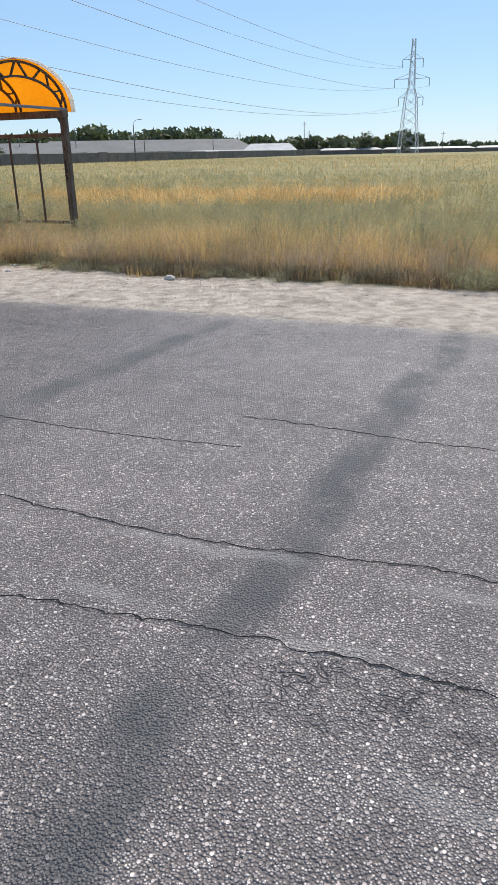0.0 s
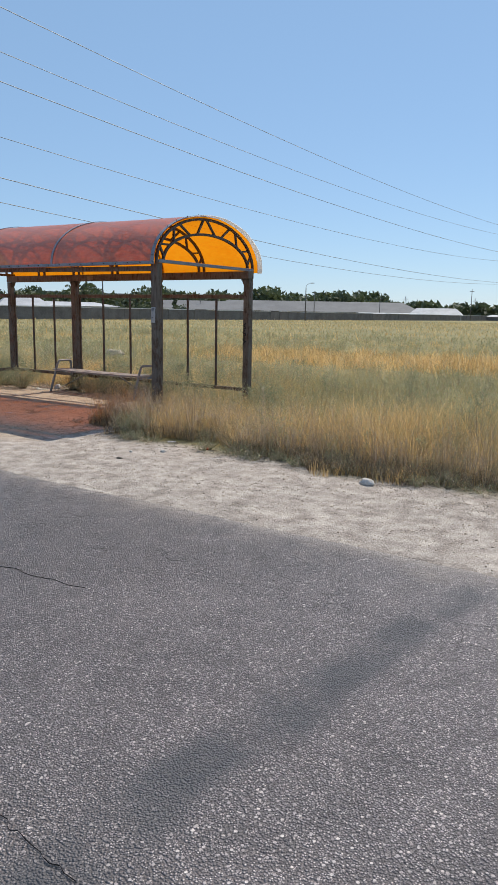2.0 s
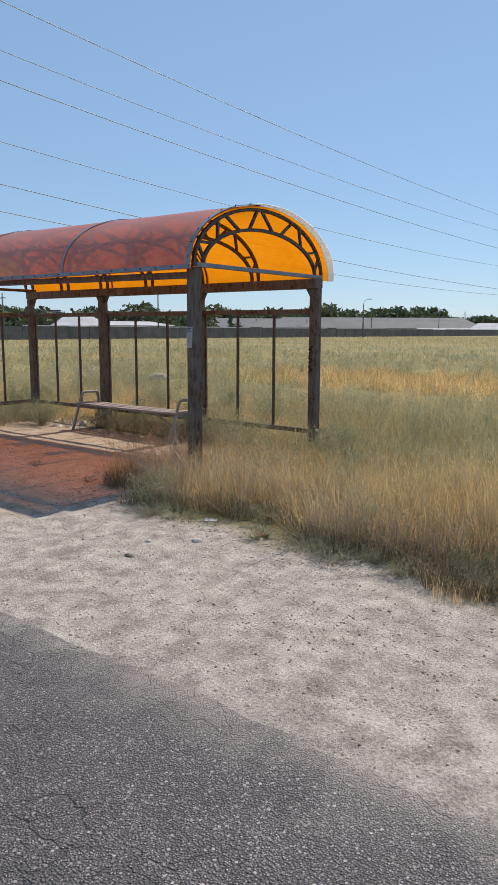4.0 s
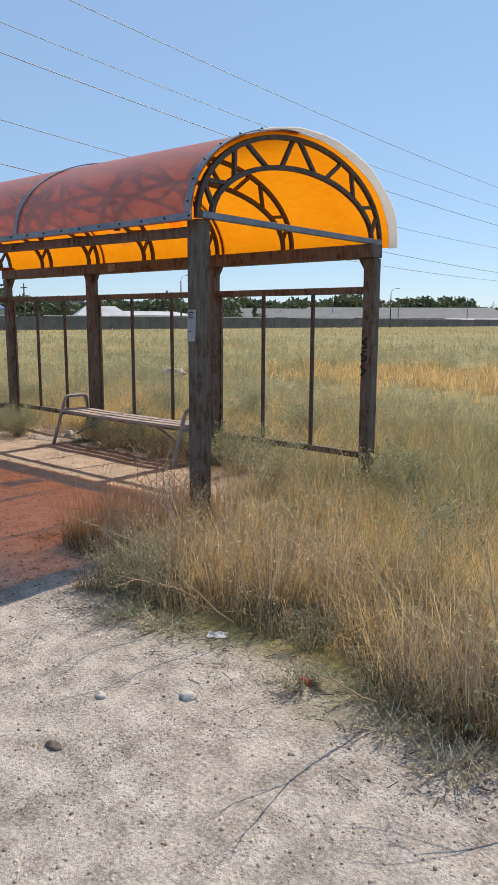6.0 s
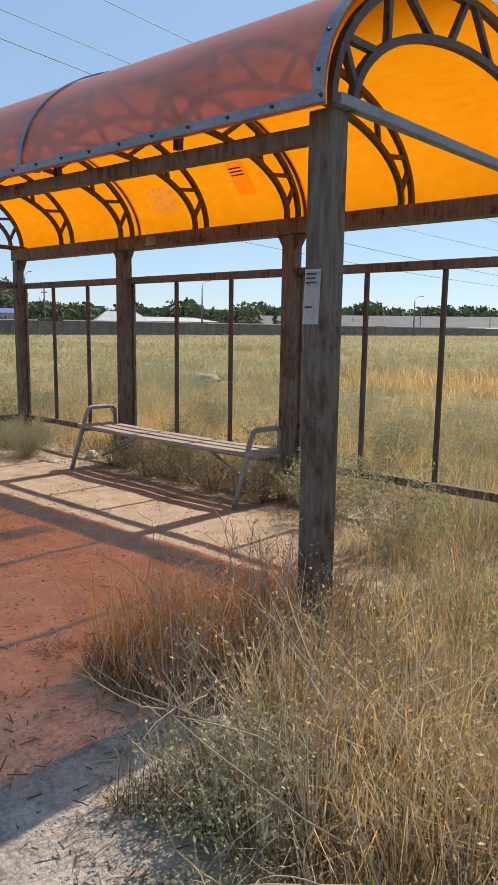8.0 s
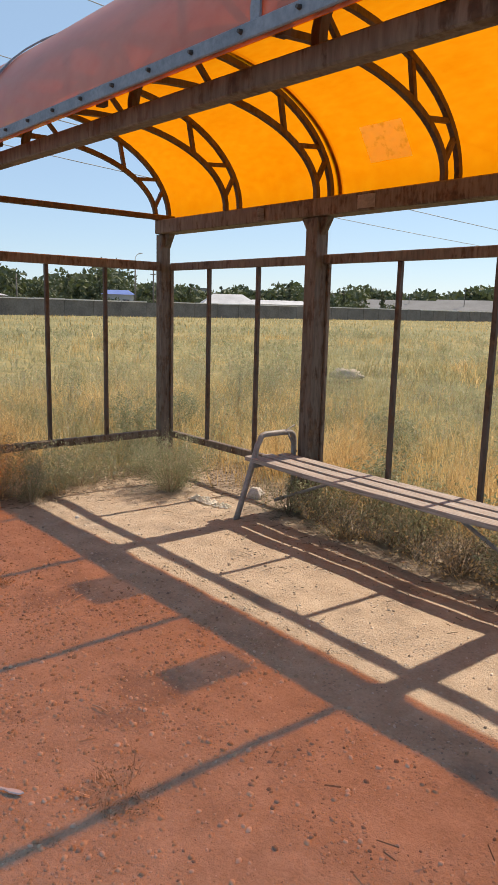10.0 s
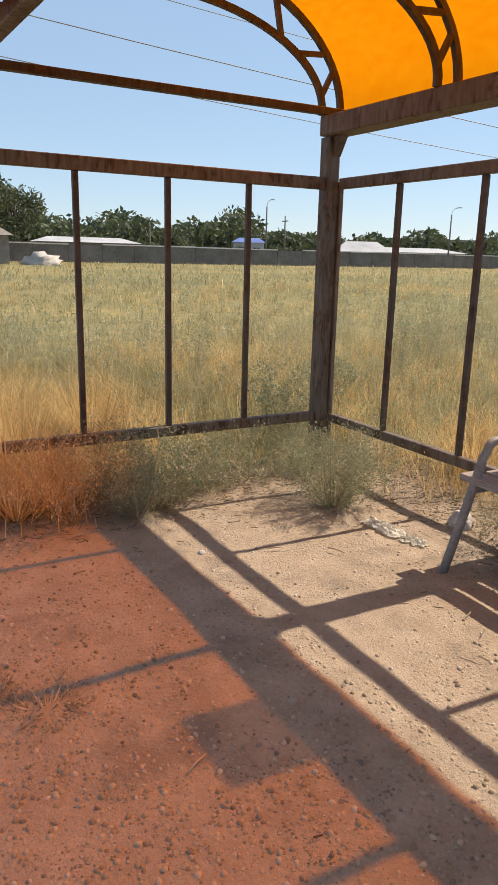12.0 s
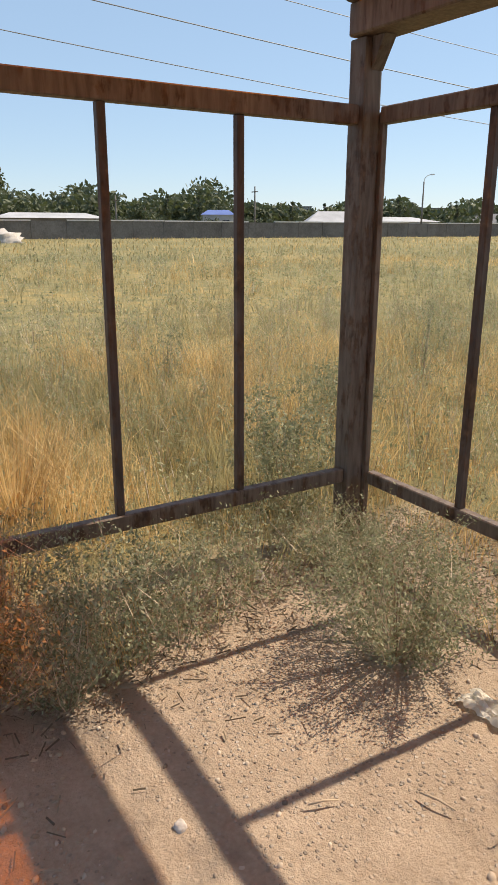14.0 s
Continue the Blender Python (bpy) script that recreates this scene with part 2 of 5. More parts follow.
M_DUSTY_SHADED = dusty_shaded_material()
M_GROUND = ground_material()
M_ROAD = asphalt_material()
M_CRACK = plain("crack_dirt", (0.02, 0.019, 0.018), (0.05, 0.046, 0.042), 20)
M_POST = rusty_paint("post_paint", (0.085, 0.062, 0.047), (0.18, 0.145, 0.118), 0.62)
M_BEAM = rusty_paint("beam_paint", (0.10, 0.072, 0.055), (0.21, 0.16, 0.122), 0.6)
M_BAR = rusty_paint("bar_paint", (0.055, 0.04, 0.034), (0.12, 0.09, 0.075), 0.8)
M_TRUSS = rusty_paint("truss_paint", (0.06, 0.045, 0.038), (0.13, 0.095, 0.075), 0.7)
M_TRIM = plain("blue_grey_trim", (0.14, 0.16, 0.19), (0.27, 0.29, 0.33), 5, 0.5)
M_BOLT = plain("dark_bolt", (0.03, 0.028, 0.027), (0.07, 0.06, 0.055), 30, 0.5)
M_ROOF = roof_material()
M_RIM = leaf_material("pale_plastic", [(0.25, (0.70, 0.69, 0.68)), (0.75, (0.86, 0.85, 0.84))], (0.9, 0.88, 0.85), 0.5)
M_WOOD = Mat("grey_wood", 0.85)
wf = M_WOOD.noise(9, 6, 0.65, 0.4, M_WOOD.stretched(0.5, 9, 9))
M_WOOD.colour(M_WOOD.ramp(wf, [(0.3, (0.16, 0.125, 0.105)), (0.55, (0.33, 0.28, 0.25)), (0.75, (0.45, 0.40, 0.37))]))
M_WOOD.bump(wf, 0.6, 0.004)
M_WOOD = M_WOOD.m
M_IRON = plain("grey_iron", (0.17, 0.16, 0.155), (0.32, 0.30, 0.285), 10, 0.55)
M_PAPER = plain("paper", (0.62, 0.60, 0.60), (0.78, 0.77, 0.78), 9, 0.8)
M_INK = plain("ink", (0.04, 0.045, 0.07), (0.09, 0.09, 0.12), 9, 0.8)
M_SPRAY = plain("black_spray", (0.006, 0.006, 0.007), (0.02, 0.02, 0.02), 20, 0.6)
M_DRY = leaf_material("dry_grass", [(0.22, (0.21, 0.125, 0.05)), (0.5, (0.57, 0.385, 0.165)), (0.78, (0.90, 0.71, 0.42))], (0.95, 0.64, 0.27), 0.42)
M_GREEN = leaf_material("green_grass", [(0.22, (0.13, 0.115, 0.055)), (0.5, (0.31, 0.27, 0.145)), (0.78, (0.54, 0.45, 0.27))], (0.56, 0.48, 0.23), 0.48)
M_WEED = leaf_material("weed_leaves", [(0.25, (0.15, 0.16, 0.085)), (0.5, (0.29, 0.295, 0.17)), (0.75, (0.47, 0.46, 0.30))], (0.48, 0.47, 0.22), 0.4)
M_BUSH = leaf_material("bush_leaves", [(0.25, (0.125, 0.135, 0.08)), (0.5, (0.25, 0.26, 0.16)), (0.75, (0.43, 0.425, 0.285))], (0.45, 0.46, 0.22), 0.34)
M_TWIG = leaf_material("dry_twigs", [(0.25, (0.22, 0.155, 0.10)), (0.5, (0.44, 0.34, 0.24)), (0.75, (0.68, 0.57, 0.44))], (0.6, 0.45, 0.28), 0.1)
M_LITTER = leaf_material("litter", [(0.25, (0.07, 0.052, 0.036)), (0.5, (0.16, 0.12, 0.082)), (0.75, (0.36, 0.29, 0.21))], (0.4, 0.3, 0.15), 0.1)
M_TREE = leaf_material("tree_leaves", [(0.25, (0.05, 0.06, 0.034)), (0.5, (0.08, 0.094, 0.055)), (0.75, (0.125, 0.14, 0.085))], (0.25, 0.33, 0.10), 0.12)
M_BARK = plain("bark", (0.07, 0.055, 0.045), (0.16, 0.13, 0.11), 12, 0.9)
M_STONE = plain("pale_stone", (0.34, 0.30, 0.27), (0.58, 0.54, 0.50), 14, 0.9)
M_PEBBLE = leaf_material("pebbles", [(0.25, (0.15, 0.115, 0.09)), (0.5, (0.34, 0.27, 0.205)), (0.8, (0.56, 0.47, 0.38))], (0.3, 0.3, 0.3), 0.0)
M_CLOD = leaf_material("soil_clods", [(0.25, (0.23, 0.17, 0.11)), (0.5, (0.36, 0.275, 0.185)), (0.8, (0.50, 0.40, 0.29))], (0.3, 0.3, 0.3), 0.0)
M_CONCRETE = plain("weathered_concrete", (0.11, 0.10, 0.092), (0.21, 0.192, 0.178), 0.5, 0.9, 0.0, 0.3, 6)
# wall tone paled, with the haze of distance put into the colour
M_HAZE = plain("hazed_wall", (0.34, 0.34, 0.35), (0.46, 0.46, 0.47), 0.1, 0.9, 0.0, 0.1, 2)
M_COPING = plain("pale_coping", (0.55, 0.52, 0.48), (0.75, 0.72, 0.68), 0.4, 0.8)
M_BRICK = plain("grey_brick", (0.17, 0.145, 0.125), (0.27, 0.235, 0.21), 1.2, 0.9, 0.0, 0.4, 5)
M_WHITE = plain("white_sheeting", (0.30, 0.30, 0.31), (0.52, 0.52, 0.53), 0.3, 0.6)
M_GREYROOF = plain("grey_slate", (0.12, 0.12, 0.123), (0.18, 0.18, 0.185), 0.2, 0.8, 0.0, 0.2, 3)
M_BLUE = plain("blue_sheeting", (0.09, 0.14, 0.36), (0.13, 0.2, 0.45), 0.5, 0.6)
M_PANE = plain("dark_pane", (0.03, 0.035, 0.04), (0.06, 0.065, 0.075), 0.5, 0.15)
# steel and wire lightened towards blue: distance haze put into their colours
M_STEEL = plain("hazed_steel", (0.48, 0.50, 0.53), (0.62, 0.64, 0.67), 2, 0.6, 0.0)
M_WIRE = plain("wire", (0.20, 0.21, 0.23), (0.28, 0.29, 0.31), 2, 0.5)


# ---- mesh helpers ----
def mesh_of(name, verts, faces, material, smooth=False):
    me = bpy.data.meshes.new(name)
    me.from_pydata([tuple(v) for v in verts], [], [tuple(f) for f in faces])
    me.materials.append(material)
    if smooth:
        me.polygons.foreach_set("use_smooth", [True] * len(me.polygons))
    return me


def big_mesh(name, verts, loops, sizes, material):
    """A mesh from arrays, for the very many small faces of grass and leaves."""
    me = bpy.data.meshes.new(name)
    sizes = np.asarray(sizes, dtype=np.int32)
    me.vertices.add(len(verts))
    me.vertices.foreach_set("co", np.asarray(verts, dtype=np.float32).ravel())
    me.loops.add(len(loops))
    me.loops.foreach_set("vertex_index", np.asarray(loops, dtype=np.int32))
    me.polygons.add(len(sizes))
    me.polygons.foreach_set("loop_start", np.concatenate(([0], np.cumsum(sizes)[:-1])).astype(np.int32))
    me.materials.append(material)
    me.update(calc_edges=True)
    me.validate()
    return me


def part(name, bm, material, parent=None, label=""):
    """Links a bmesh as one mesh object under a thing or a part."""
    me = bpy.data.meshes.new(name)
    bm.to_mesh(me)
    bm.free()
    me.materials.append(material)
    ob = new(name, me)
    ob.parent = parent
    if label:
        ob["label"] = label
    return ob


def thing(name, label, category, group="", kind="", at=(0, 0, 0), turn=0.0):
    ob = new(name)
    ob.empty_display_size = 0.2
    ob.matrix_world = pose(*at, 0, 0, turn)
    return tagged(ob, label, category, group, kind)


def add_box(bm, lo, hi, bevel=0.0):
    r = bmesh.ops.create_cube(bm, size=1.0)
    for v in r["verts"]:
        v.co = Vector([(lo[k] + hi[k]) / 2 + v.co[k] * (hi[k] - lo[k]) for k in range(3)])
    if bevel:
        edges = list({e for v in r["verts"] for e in v.link_edges})
        bmesh.ops.bevel(bm, geom=edges, offset=bevel, segments=2, affect="EDGES", profile=0.7)
    return bm


def box(lo, hi, bevel=0.0):
    return add_box(bmesh.new(), lo, hi, bevel)


def add_bar(bm, a, b, w, h, up=(0, 0, 1), bevel=0.0):
    """A square tube from a to b, w wide and h high."""
    a, b = Vector(a), Vector(b)
    d = (b - a).normalized()
    side = d.cross(Vector(up))
    if side.length < 1e-4:
        side = d.cross(Vector((1, 0, 0)))
    side.normalize()
    u = side.cross(d)
    vs = []
    for p in (a, b):
        for sx, sy in ((-1, -1), (1, -1), (1, 1), (-1, 1)):
            vs.append(bm.verts.new(p + side * sx * w / 2 + u * sy * h / 2))
    fs = [(3, 2, 1, 0), (4, 5, 6, 7)] + [(k, (k + 1) % 4, 4 + (k + 1) % 4, 4 + k) for k in range(4)]
    made = [bm.faces.new([vs[k] for k in f]) for f in fs]
    if bevel:
        edges = list({e for f in made for e in f.edges})
        bmesh.ops.bevel(bm, geom=edges, offset=bevel, segments=1, affect="EDGES")
    return bm


def bar(a, b, w, h, up=(0, 0, 1), bevel=0.0):
    return add_bar(bmesh.new(), a, b, w, h, up, bevel)


def add_tube(bm, points, r, n=8):
    """A round tube through the points."""
    rings = []
    pts = [Vector(p) for p in points]
    for k, p in enumerate(pts):
        d = (pts[min(k + 1, len(pts) - 1)] - pts[max(k - 1, 0)]).normalized()
        s = d.cross(Vector((0.13, 0.21, 0.97)))
        if s.length < 0.05:
            s = d.cross(Vector((1, 0, 0)))
        s.normalize()
        u = s.cross(d)
        rr = r[k] if isinstance(r, (list, tuple)) else r
        rings.append([bm.verts.new(p + (s * math.cos(2 * math.pi * j / n) + u * math.sin(2 * math.pi * j / n)) * rr) for j in range(n)])
    for a, b in zip(rings, rings[1:]):
        for j in range(n):
            bm.faces.new((a[j], a[(j + 1) % n], b[(j + 1) % n], b[j]))
    bm.faces.new(rings[0][::-1])
    bm.faces.new(rings[-1])
    for f in bm.faces:
        f.smooth = True
    return bm


def tube(points, r, n=8):
    return add_tube(bmesh.new(), points, r, n)


def hills(x, y, scale, seed=0.0):
    return noise.noise(Vector((x * scale + seed, y * scale - seed, seed * 1.7)))


# ---- ground and road ----
def axis_steps(lo, hi, fine_lo, fine_hi, fine, grow=1.35):
    a = list(np.arange(fine_lo, fine_hi + 1e-6, fine))
    s, v = fine, fine_hi
    while v < hi:
        s *= grow
        v += s
        a.append(min(v, hi))
    s, v = fine, fine_lo
    while v > lo:
        s *= grow
        v -= s
        a.insert(0, max(v, lo))
    return a


def grid_mesh(name, xs, ys, height, material):
    nx, ny = len(xs), len(ys)
    verts = [(x, y, height(x, y)) for y in ys for x in xs]
    faces = [(j * nx + i, j * nx + i + 1, (j + 1) * nx + i + 1, (j + 1) * nx + i) for j in range(ny - 1) for i in range(nx - 1)]
    return mesh_of(name, verts, faces, material, True)


def smooth_step(a, b, v):
    t = min(max((v - a) / (b - a), 0), 1)
    return t * t * (3 - 2 * t)


def ground_height(x, y):
    z = 0.012 * hills(x, y, 1.3) + 0.006 * hills(x, y, 5.0, 3.1)
    if abs(x) < 30 and -8 < y < 4:
        z += 0.004 * hills(x, y, 14.0, 7.0)
    z *= smooth_step(-9, -5, y)
    z -= 0.07 * smooth_step(-5.3, -6.4, y)
    return z


tagged(new("ground", grid_mesh("ground", axis_steps(-2500, 2500, -1.5, 12, 0.07), axis_steps(-2500, 2500, -6.6, 0.6, 0.06), ground_height, M_GROUND)),
       "pale dry soil with gravel and straw litter", "ground", kind="structure")


def road_height(x, y):
    return 0.006 * hills(x, y, 0.8, 5.0) + 0.004 * hills(x, y, 6.0, 2.0) - 0.05 * smooth_step(-5.75, -5.2, y)


tagged(new("road", grid_mesh("road", axis_steps(-900, 900, 6, 16, 0.1), axis_steps(-15, -5.0, -12.5, -5.0, 0.08), road_height, M_ROAD)),
       "worn grey asphalt road with cracks and dark bands", "road", kind="structure")


# ---- bus shelter ----
LEN, FRONT, TOP = 6.04, -2.17, 2.25
POSTS = (0.0, 1.96, 4.1, 6.07)
HALF, RISE = 1.18, 0.675


def arch_point(a, half, rise, x):
    """A point of the roof arch; a runs from the road side (0) to the field side (pi)."""
    mid = -1.19 + 0.019 * x
    return Vector((x, mid - half * math.cos(a), TOP + 0.02 + (rise + 0.009 * (LEN - x)) * math.sin(a)))


def add_arch(bm, x, half, rise, w, h, a0=0.0, a1=math.pi, n=32):
    rings = []
    for k in range(n + 1):
        a = a0 + (a1 - a0) * k / n
        p = arch_point(a, half, rise, x)
        out = Vector((0, -math.cos(a) / half, math.sin(a) / rise)).normalized()
        rings.append([bm.verts.new(p + Vector((sx * w / 2, 0, 0)) + out * sy * h / 2) for sx, sy in ((-1, -1), (1, -1), (1, 1), (-1, 1))])
    for p, q in zip(rings, rings[1:]):
        for j in range(4):
            bm.faces.new((p[j], p[(j + 1) % 4], q[(j + 1) % 4], q[j]))
    bm.faces.new(rings[0][::-1])
    bm.faces.new(rings[-1])
    return bm


def sheet(x0, x1, a0, a1, half, rise, thick, n=40, m=4, sagging=0.006):
    bm = bmesh.new()
    rows = []
    for k in range(n + 1):
        a = a0 + (a1 - a0) * k / n
        out = Vector((0, -math.cos(a) / half, math.sin(a) / rise)).normalized()
        row = []
        for i in range(m + 1):
            x = x0 + (x1 - x0) * i / m
            wave = sagging * hills(x * 2, k * 0.3, 1.0, 4.0)
            p = arch_point(a, half, rise, x) + out * wave
            row.append((bm.verts.new(p), bm.verts.new(p + out * thick)))
        rows.append(row)
    for k in range(n):
        for i in range(m):
            a, b, c, d = rows[k][i], rows[k][i + 1], rows[k + 1][i + 1], rows[k + 1][i]
            bm.faces.new((a[1], b[1], c[1], d[1])).smooth = True
            bm.faces.new((d[0], c[0], b[0], a[0])).smooth = True
    return bm


def shelter_post(x, y, parent, front=False, gusset=(1, 0)):
    """A welded post: a square tube with a flange along its back, and cut corners under the beam."""
    top = TOP if front else 2.127
    slim = x < 1 and not front
    wx, wy = (0.04, 0.03) if slim else (0.055, 0.055)
    ob = part("post", box((x - 0.055, y - 0.06, -0.25), (x + wx, y + wy, top), 0.008), M_POST, parent)
    for s in (-1, 1):
        if s in gusset:
            bm = bmesh.new()
            tri = [(x + s * (wx + 0.0025), 2.127), (x + s * (wx + 0.075), 2.127), (x + s * (wx + 0.0025), 2.01)]
            a = [bm.verts.new((px, y - 0.03, pz)) for px, pz in tri]
            b = [bm.verts.new((px, y + 0.03, pz)) for px, pz in tri]
            bm.faces.new(a), bm.faces.new(b[::-1])
            for k in range(3):
                bm.faces.new((a[k], b[k], b[(k + 1) % 3], a[(k + 1) % 3]))
            bmesh.ops.recalc_face_normals(bm, faces=bm.faces)
            part("gusset", bm, M_POST, ob)
    if front or x > 5:
        return ob
    bm = bmesh.new()
    add_box(bm, (x - 0.072, y + wy + 0.0025, -0.2), (x - 0.03, y + wy + 0.03, 1.86), 0.004)
    add_box(bm, (x + wx - 0.025, y + wy + 0.0025, -0.2), (x + wx + 0.017, y + wy + 0.03, 1.86), 0.004)
    part("flange", bm, M_BEAM, ob)
    return ob


def roof_truss(x, parent):
    """Two bent tubes joined by a zigzag of struts."""
    hi, ri = HALF - 0.14, RISE - 0.22
    ob = part("roof_truss", add_arch(bmesh.new(), x, HALF, RISE, 0.035, 0.035, -0.03, math.pi + 0.03), M_TRUSS, parent)
    part("inner_chord", add_arch(bmesh.new(), x, hi, ri, 0.035, 0.035, -0.045, math.pi + 0.045), M_TRUSS, ob)
    marks = [0.16, 0.33, 0.36, 0.56, 0.68, 0.82, 0.95, 1.13, 1.3, 1.46, 1.52, 1.72, 1.86, 2.04, 2.18, 2.34, 2.5, 2.68, 2.8, 2.98]
    for k in range(0, len(marks) - 1, 2):
        a, b = marks[k], marks[k + 1]
        outer, inner = (a, b) if (k // 2) % 2 else (b, a)
        part("strut", bar(arch_point(outer, HALF, RISE, x), arch_point(inner, hi, ri, x), 0.028, 0.03, (1, 0, 0)), M_TRUSS, ob)
    return ob


def build_shelter():
    sh = thing("bus_shelter", "rusty steel bus shelter with orange barrel roof", "bus shelter")
    for k, x in enumerate(POSTS):
        shelter_post(x, -0.05 if k < 3 else 0.0, sh, False, ((1,), (-1, 1), (-1, 1), (-1,))[k])
    shelter_post(0.0, FRONT - 0.13, sh, True, ())
    shelter_post(LEN - 0.04, FRONT, sh, True, ())
    # beams, ties and rails
    part("back_beam", bar((-0.035, -0.06, 2.19), (6.14, -0.03, 2.19), 0.16, 0.12, bevel=0.007), M_BEAM, sh)
    part("front_beam", bar((0.057, FRONT - 0.13, 2.229), (LEN - 0.1, FRONT, 2.174), 0.065, 0.068, bevel=0.006), M_BEAM, sh)
    for x in (0.0, LEN + 0.03):
        part("tie_bar", bar((x, -2.41 + 0.031 * x, TOP + 0.025), (x, 0.04 + 0.012 * x, TOP + 0.025), 0.05, 0.045, bevel=0.004), M_TRUSS if x < 1 else M_TRIM, sh)
    for a, b in zip(POSTS, POSTS[1:]):
        part("top_rail", bar((a + 0.057, -0.01, 1.845), (b - 0.057, -0.01, 1.845), 0.05, 0.065, bevel=0.005), M_BEAM, sh)
        part("bottom_rail", bar((a + 0.075, 0.0, 0.30), (b - 0.075, 0.0, 0.30), 0.045, 0.06, bevel=0.005), M_BEAM, sh)
    part("top_rail", bar((0, FRONT - 0.06, 1.845), (0, -0.115, 1.845), 0.05, 0.075, bevel=0.005), M_BEAM, sh)
    part("bottom_rail", bar((0, FRONT - 0.04, 0.31), (0, -0.115, 0.31), 0.045, 0.065, bevel=0.005), M_BEAM, sh)
    for x in (0.617, 1.27, 2.68, 3.387, 4.78, 5.41):
        part("bar", bar((x, 0.0, 0.33), (x, 0.0, 1.812), 0.032, 0.032, (0, 1, 0), 0.003), M_BAR, sh)
    for y in (-0.666, -1.204, -1.746):
        part("bar", bar((0, y, 0.343), (0, y, 1.807), 0.032, 0.032, (0, 1, 0), 0.003), M_BAR, sh)
    for x in (0.0, 1.0, 2.0, 3.03, 4.06, 5.07, LEN + 0.03):
        roof_truss(x, sh)
    # roof sheets, with a lap strip over each joint
    joints = (-0.12, 2.0, 4.06, LEN + 0.075)
    for a, b in zip(joints, joints[1:]):
        ob = part("roof_sheet", sheet(a, b, -0.07, math.pi + 0.05, HALF + 0.09, RISE + 0.035, 0.006), M_ROOF, sh, "translucent orange plastic sheet")
        ob.data.materials.append(M_DUSTY_SHADED)
        for p in ob.data.polygons:
            p.material_index = p.index % 2 == 0
    for x in joints[1:3]:
        part("lap_strip", add_arch(bmesh.new(), x, HALF + 0.105, RISE + 0.05, 0.04, 0.008, -0.05, math.pi), M_TRIM, sh)
    part("roof_rim", sheet(LEN + 0.073, LEN + 0.165, 1.1, math.pi + 0.06, HALF + 0.092, RISE + 0.045, 0.006, m=2, sagging=0.012), M_RIM, sh, "pale plastic rim")
    edge = arch_point(-0.07, HALF + 0.105, RISE + 0.05, 0)
    trim = part("edge_trim", bar((-0.14, edge.y - 0.006, edge.z + 0.03), (LEN + 0.08, edge.y + 0.11, edge.z + 0.03), 0.012, 0.044, bevel=0.003), M_TRIM, sh, "blue-grey metal edge strip")
    bolt = None
    for k in range(27):
        x = 0.05 + k * 0.233
        if bolt is None:
            bm = bmesh.new()
            bmesh.ops.create_cone(bm, cap_ends=True, segments=8, radius1=0.008, radius2=0.0055, depth=0.012, matrix=Matrix.Rotation(radians(90), 4, "X"))
            bolt = part("bolt", bm, M_BOLT, trim)
            b = bolt
        else:
            b = new("bolt", bolt.data)
            b.parent = trim
        b.location = (x, edge.y - 0.018 + 0.019 * x, edge.z + 0.032)
    gable = part("gable_trim", add_arch(bmesh.new(), LEN + 0.045, HALF + 0.104, RISE + 0.050, 0.055, 0.008, 0.0, 1.5), M_TRIM, sh, "blue-grey metal gable strip")
    for k in range(7):
        a = 0.1 + k * 0.21
        b = new("bolt", bolt.data)
        b.parent = gable
        b.location = arch_point(a, HALF + 0.114, RISE + 0.06, LEN + 0.045)
    return sh


build_shelter()


# ---- bench ----
def build_bench():
    be = thing("bench", "weathered grey slatted bench with steel armrests", "bench")
    for x in (1.86, 4.06):
        pts = [(x, -0.66, -0.03), (x, -0.57, 0.22), (x, -0.50, 0.42), (x, -0.465, 0.53)]
        pts += [(x, -0.445 + 0.05 * (1 - math.cos(a)), 0.555 + 0.045 * math.sin(a)) for a in (0.0, 0.5, 1.0, 1.57)]
        pts += [(x, -0.25, 0.60), (x, -0.17, 0.598)]
        pts += [(x, -0.17 + 0.06 * math.sin(a), 0.54 + 0.058 * math.cos(a)) for a in (0.5, 1.0, 1.5)]
        pts += [(x, -0.108, 0.40), (x, -0.10, 0.2), (x, -0.07, -0.03)]
        fr = part("armrest", tube(pts, 0.021, 10), M_IRON, be, "bent grey steel tube")
        part("crossbar", bar((x, -0.52, 0.385), (x, -0.10, 0.385), 0.04, 0.035, bevel=0.004), M_IRON, fr)
    for k, y in enumerate((-0.47, -0.335, -0.20)):
        bm = box((1.78 + 0.03 * k, y - 0.047, 0.405), (4.13 - 0.02 * k, y + 0.047, 0.437), 0.006)
        bmesh.ops.subdivide_edges(bm, edges=[e for e in bm.edges if abs(e.verts[0].co.x - e.verts[1].co.x) > 1], cuts=12)
        for v in bm.verts:
            v.co.z += 0.006 * hills(v.co.x, y * 9, 1.4) - 0.012 * math.sin((v.co.x - 1.8) / 2.4 * math.pi)
        part("slat", bm, M_WOOD, be)
    part("brace", tube([(1.88, -0.3, 0.10), (2.55, -0.3, 0.39)], 0.012, 6), M_IRON, be)
    part("brace", tube([(4.03, -0.3, 0.08), (3.35, -0.3, 0.39)], 0.012, 6), M_IRON, be)
    part("brace", tube([(1.9, -0.12, 0.45), (1.87, -0.2, 0.62), (1.85, -0.1, 0.64)], 0.008, 6), M_IRON, be)


build_bench()


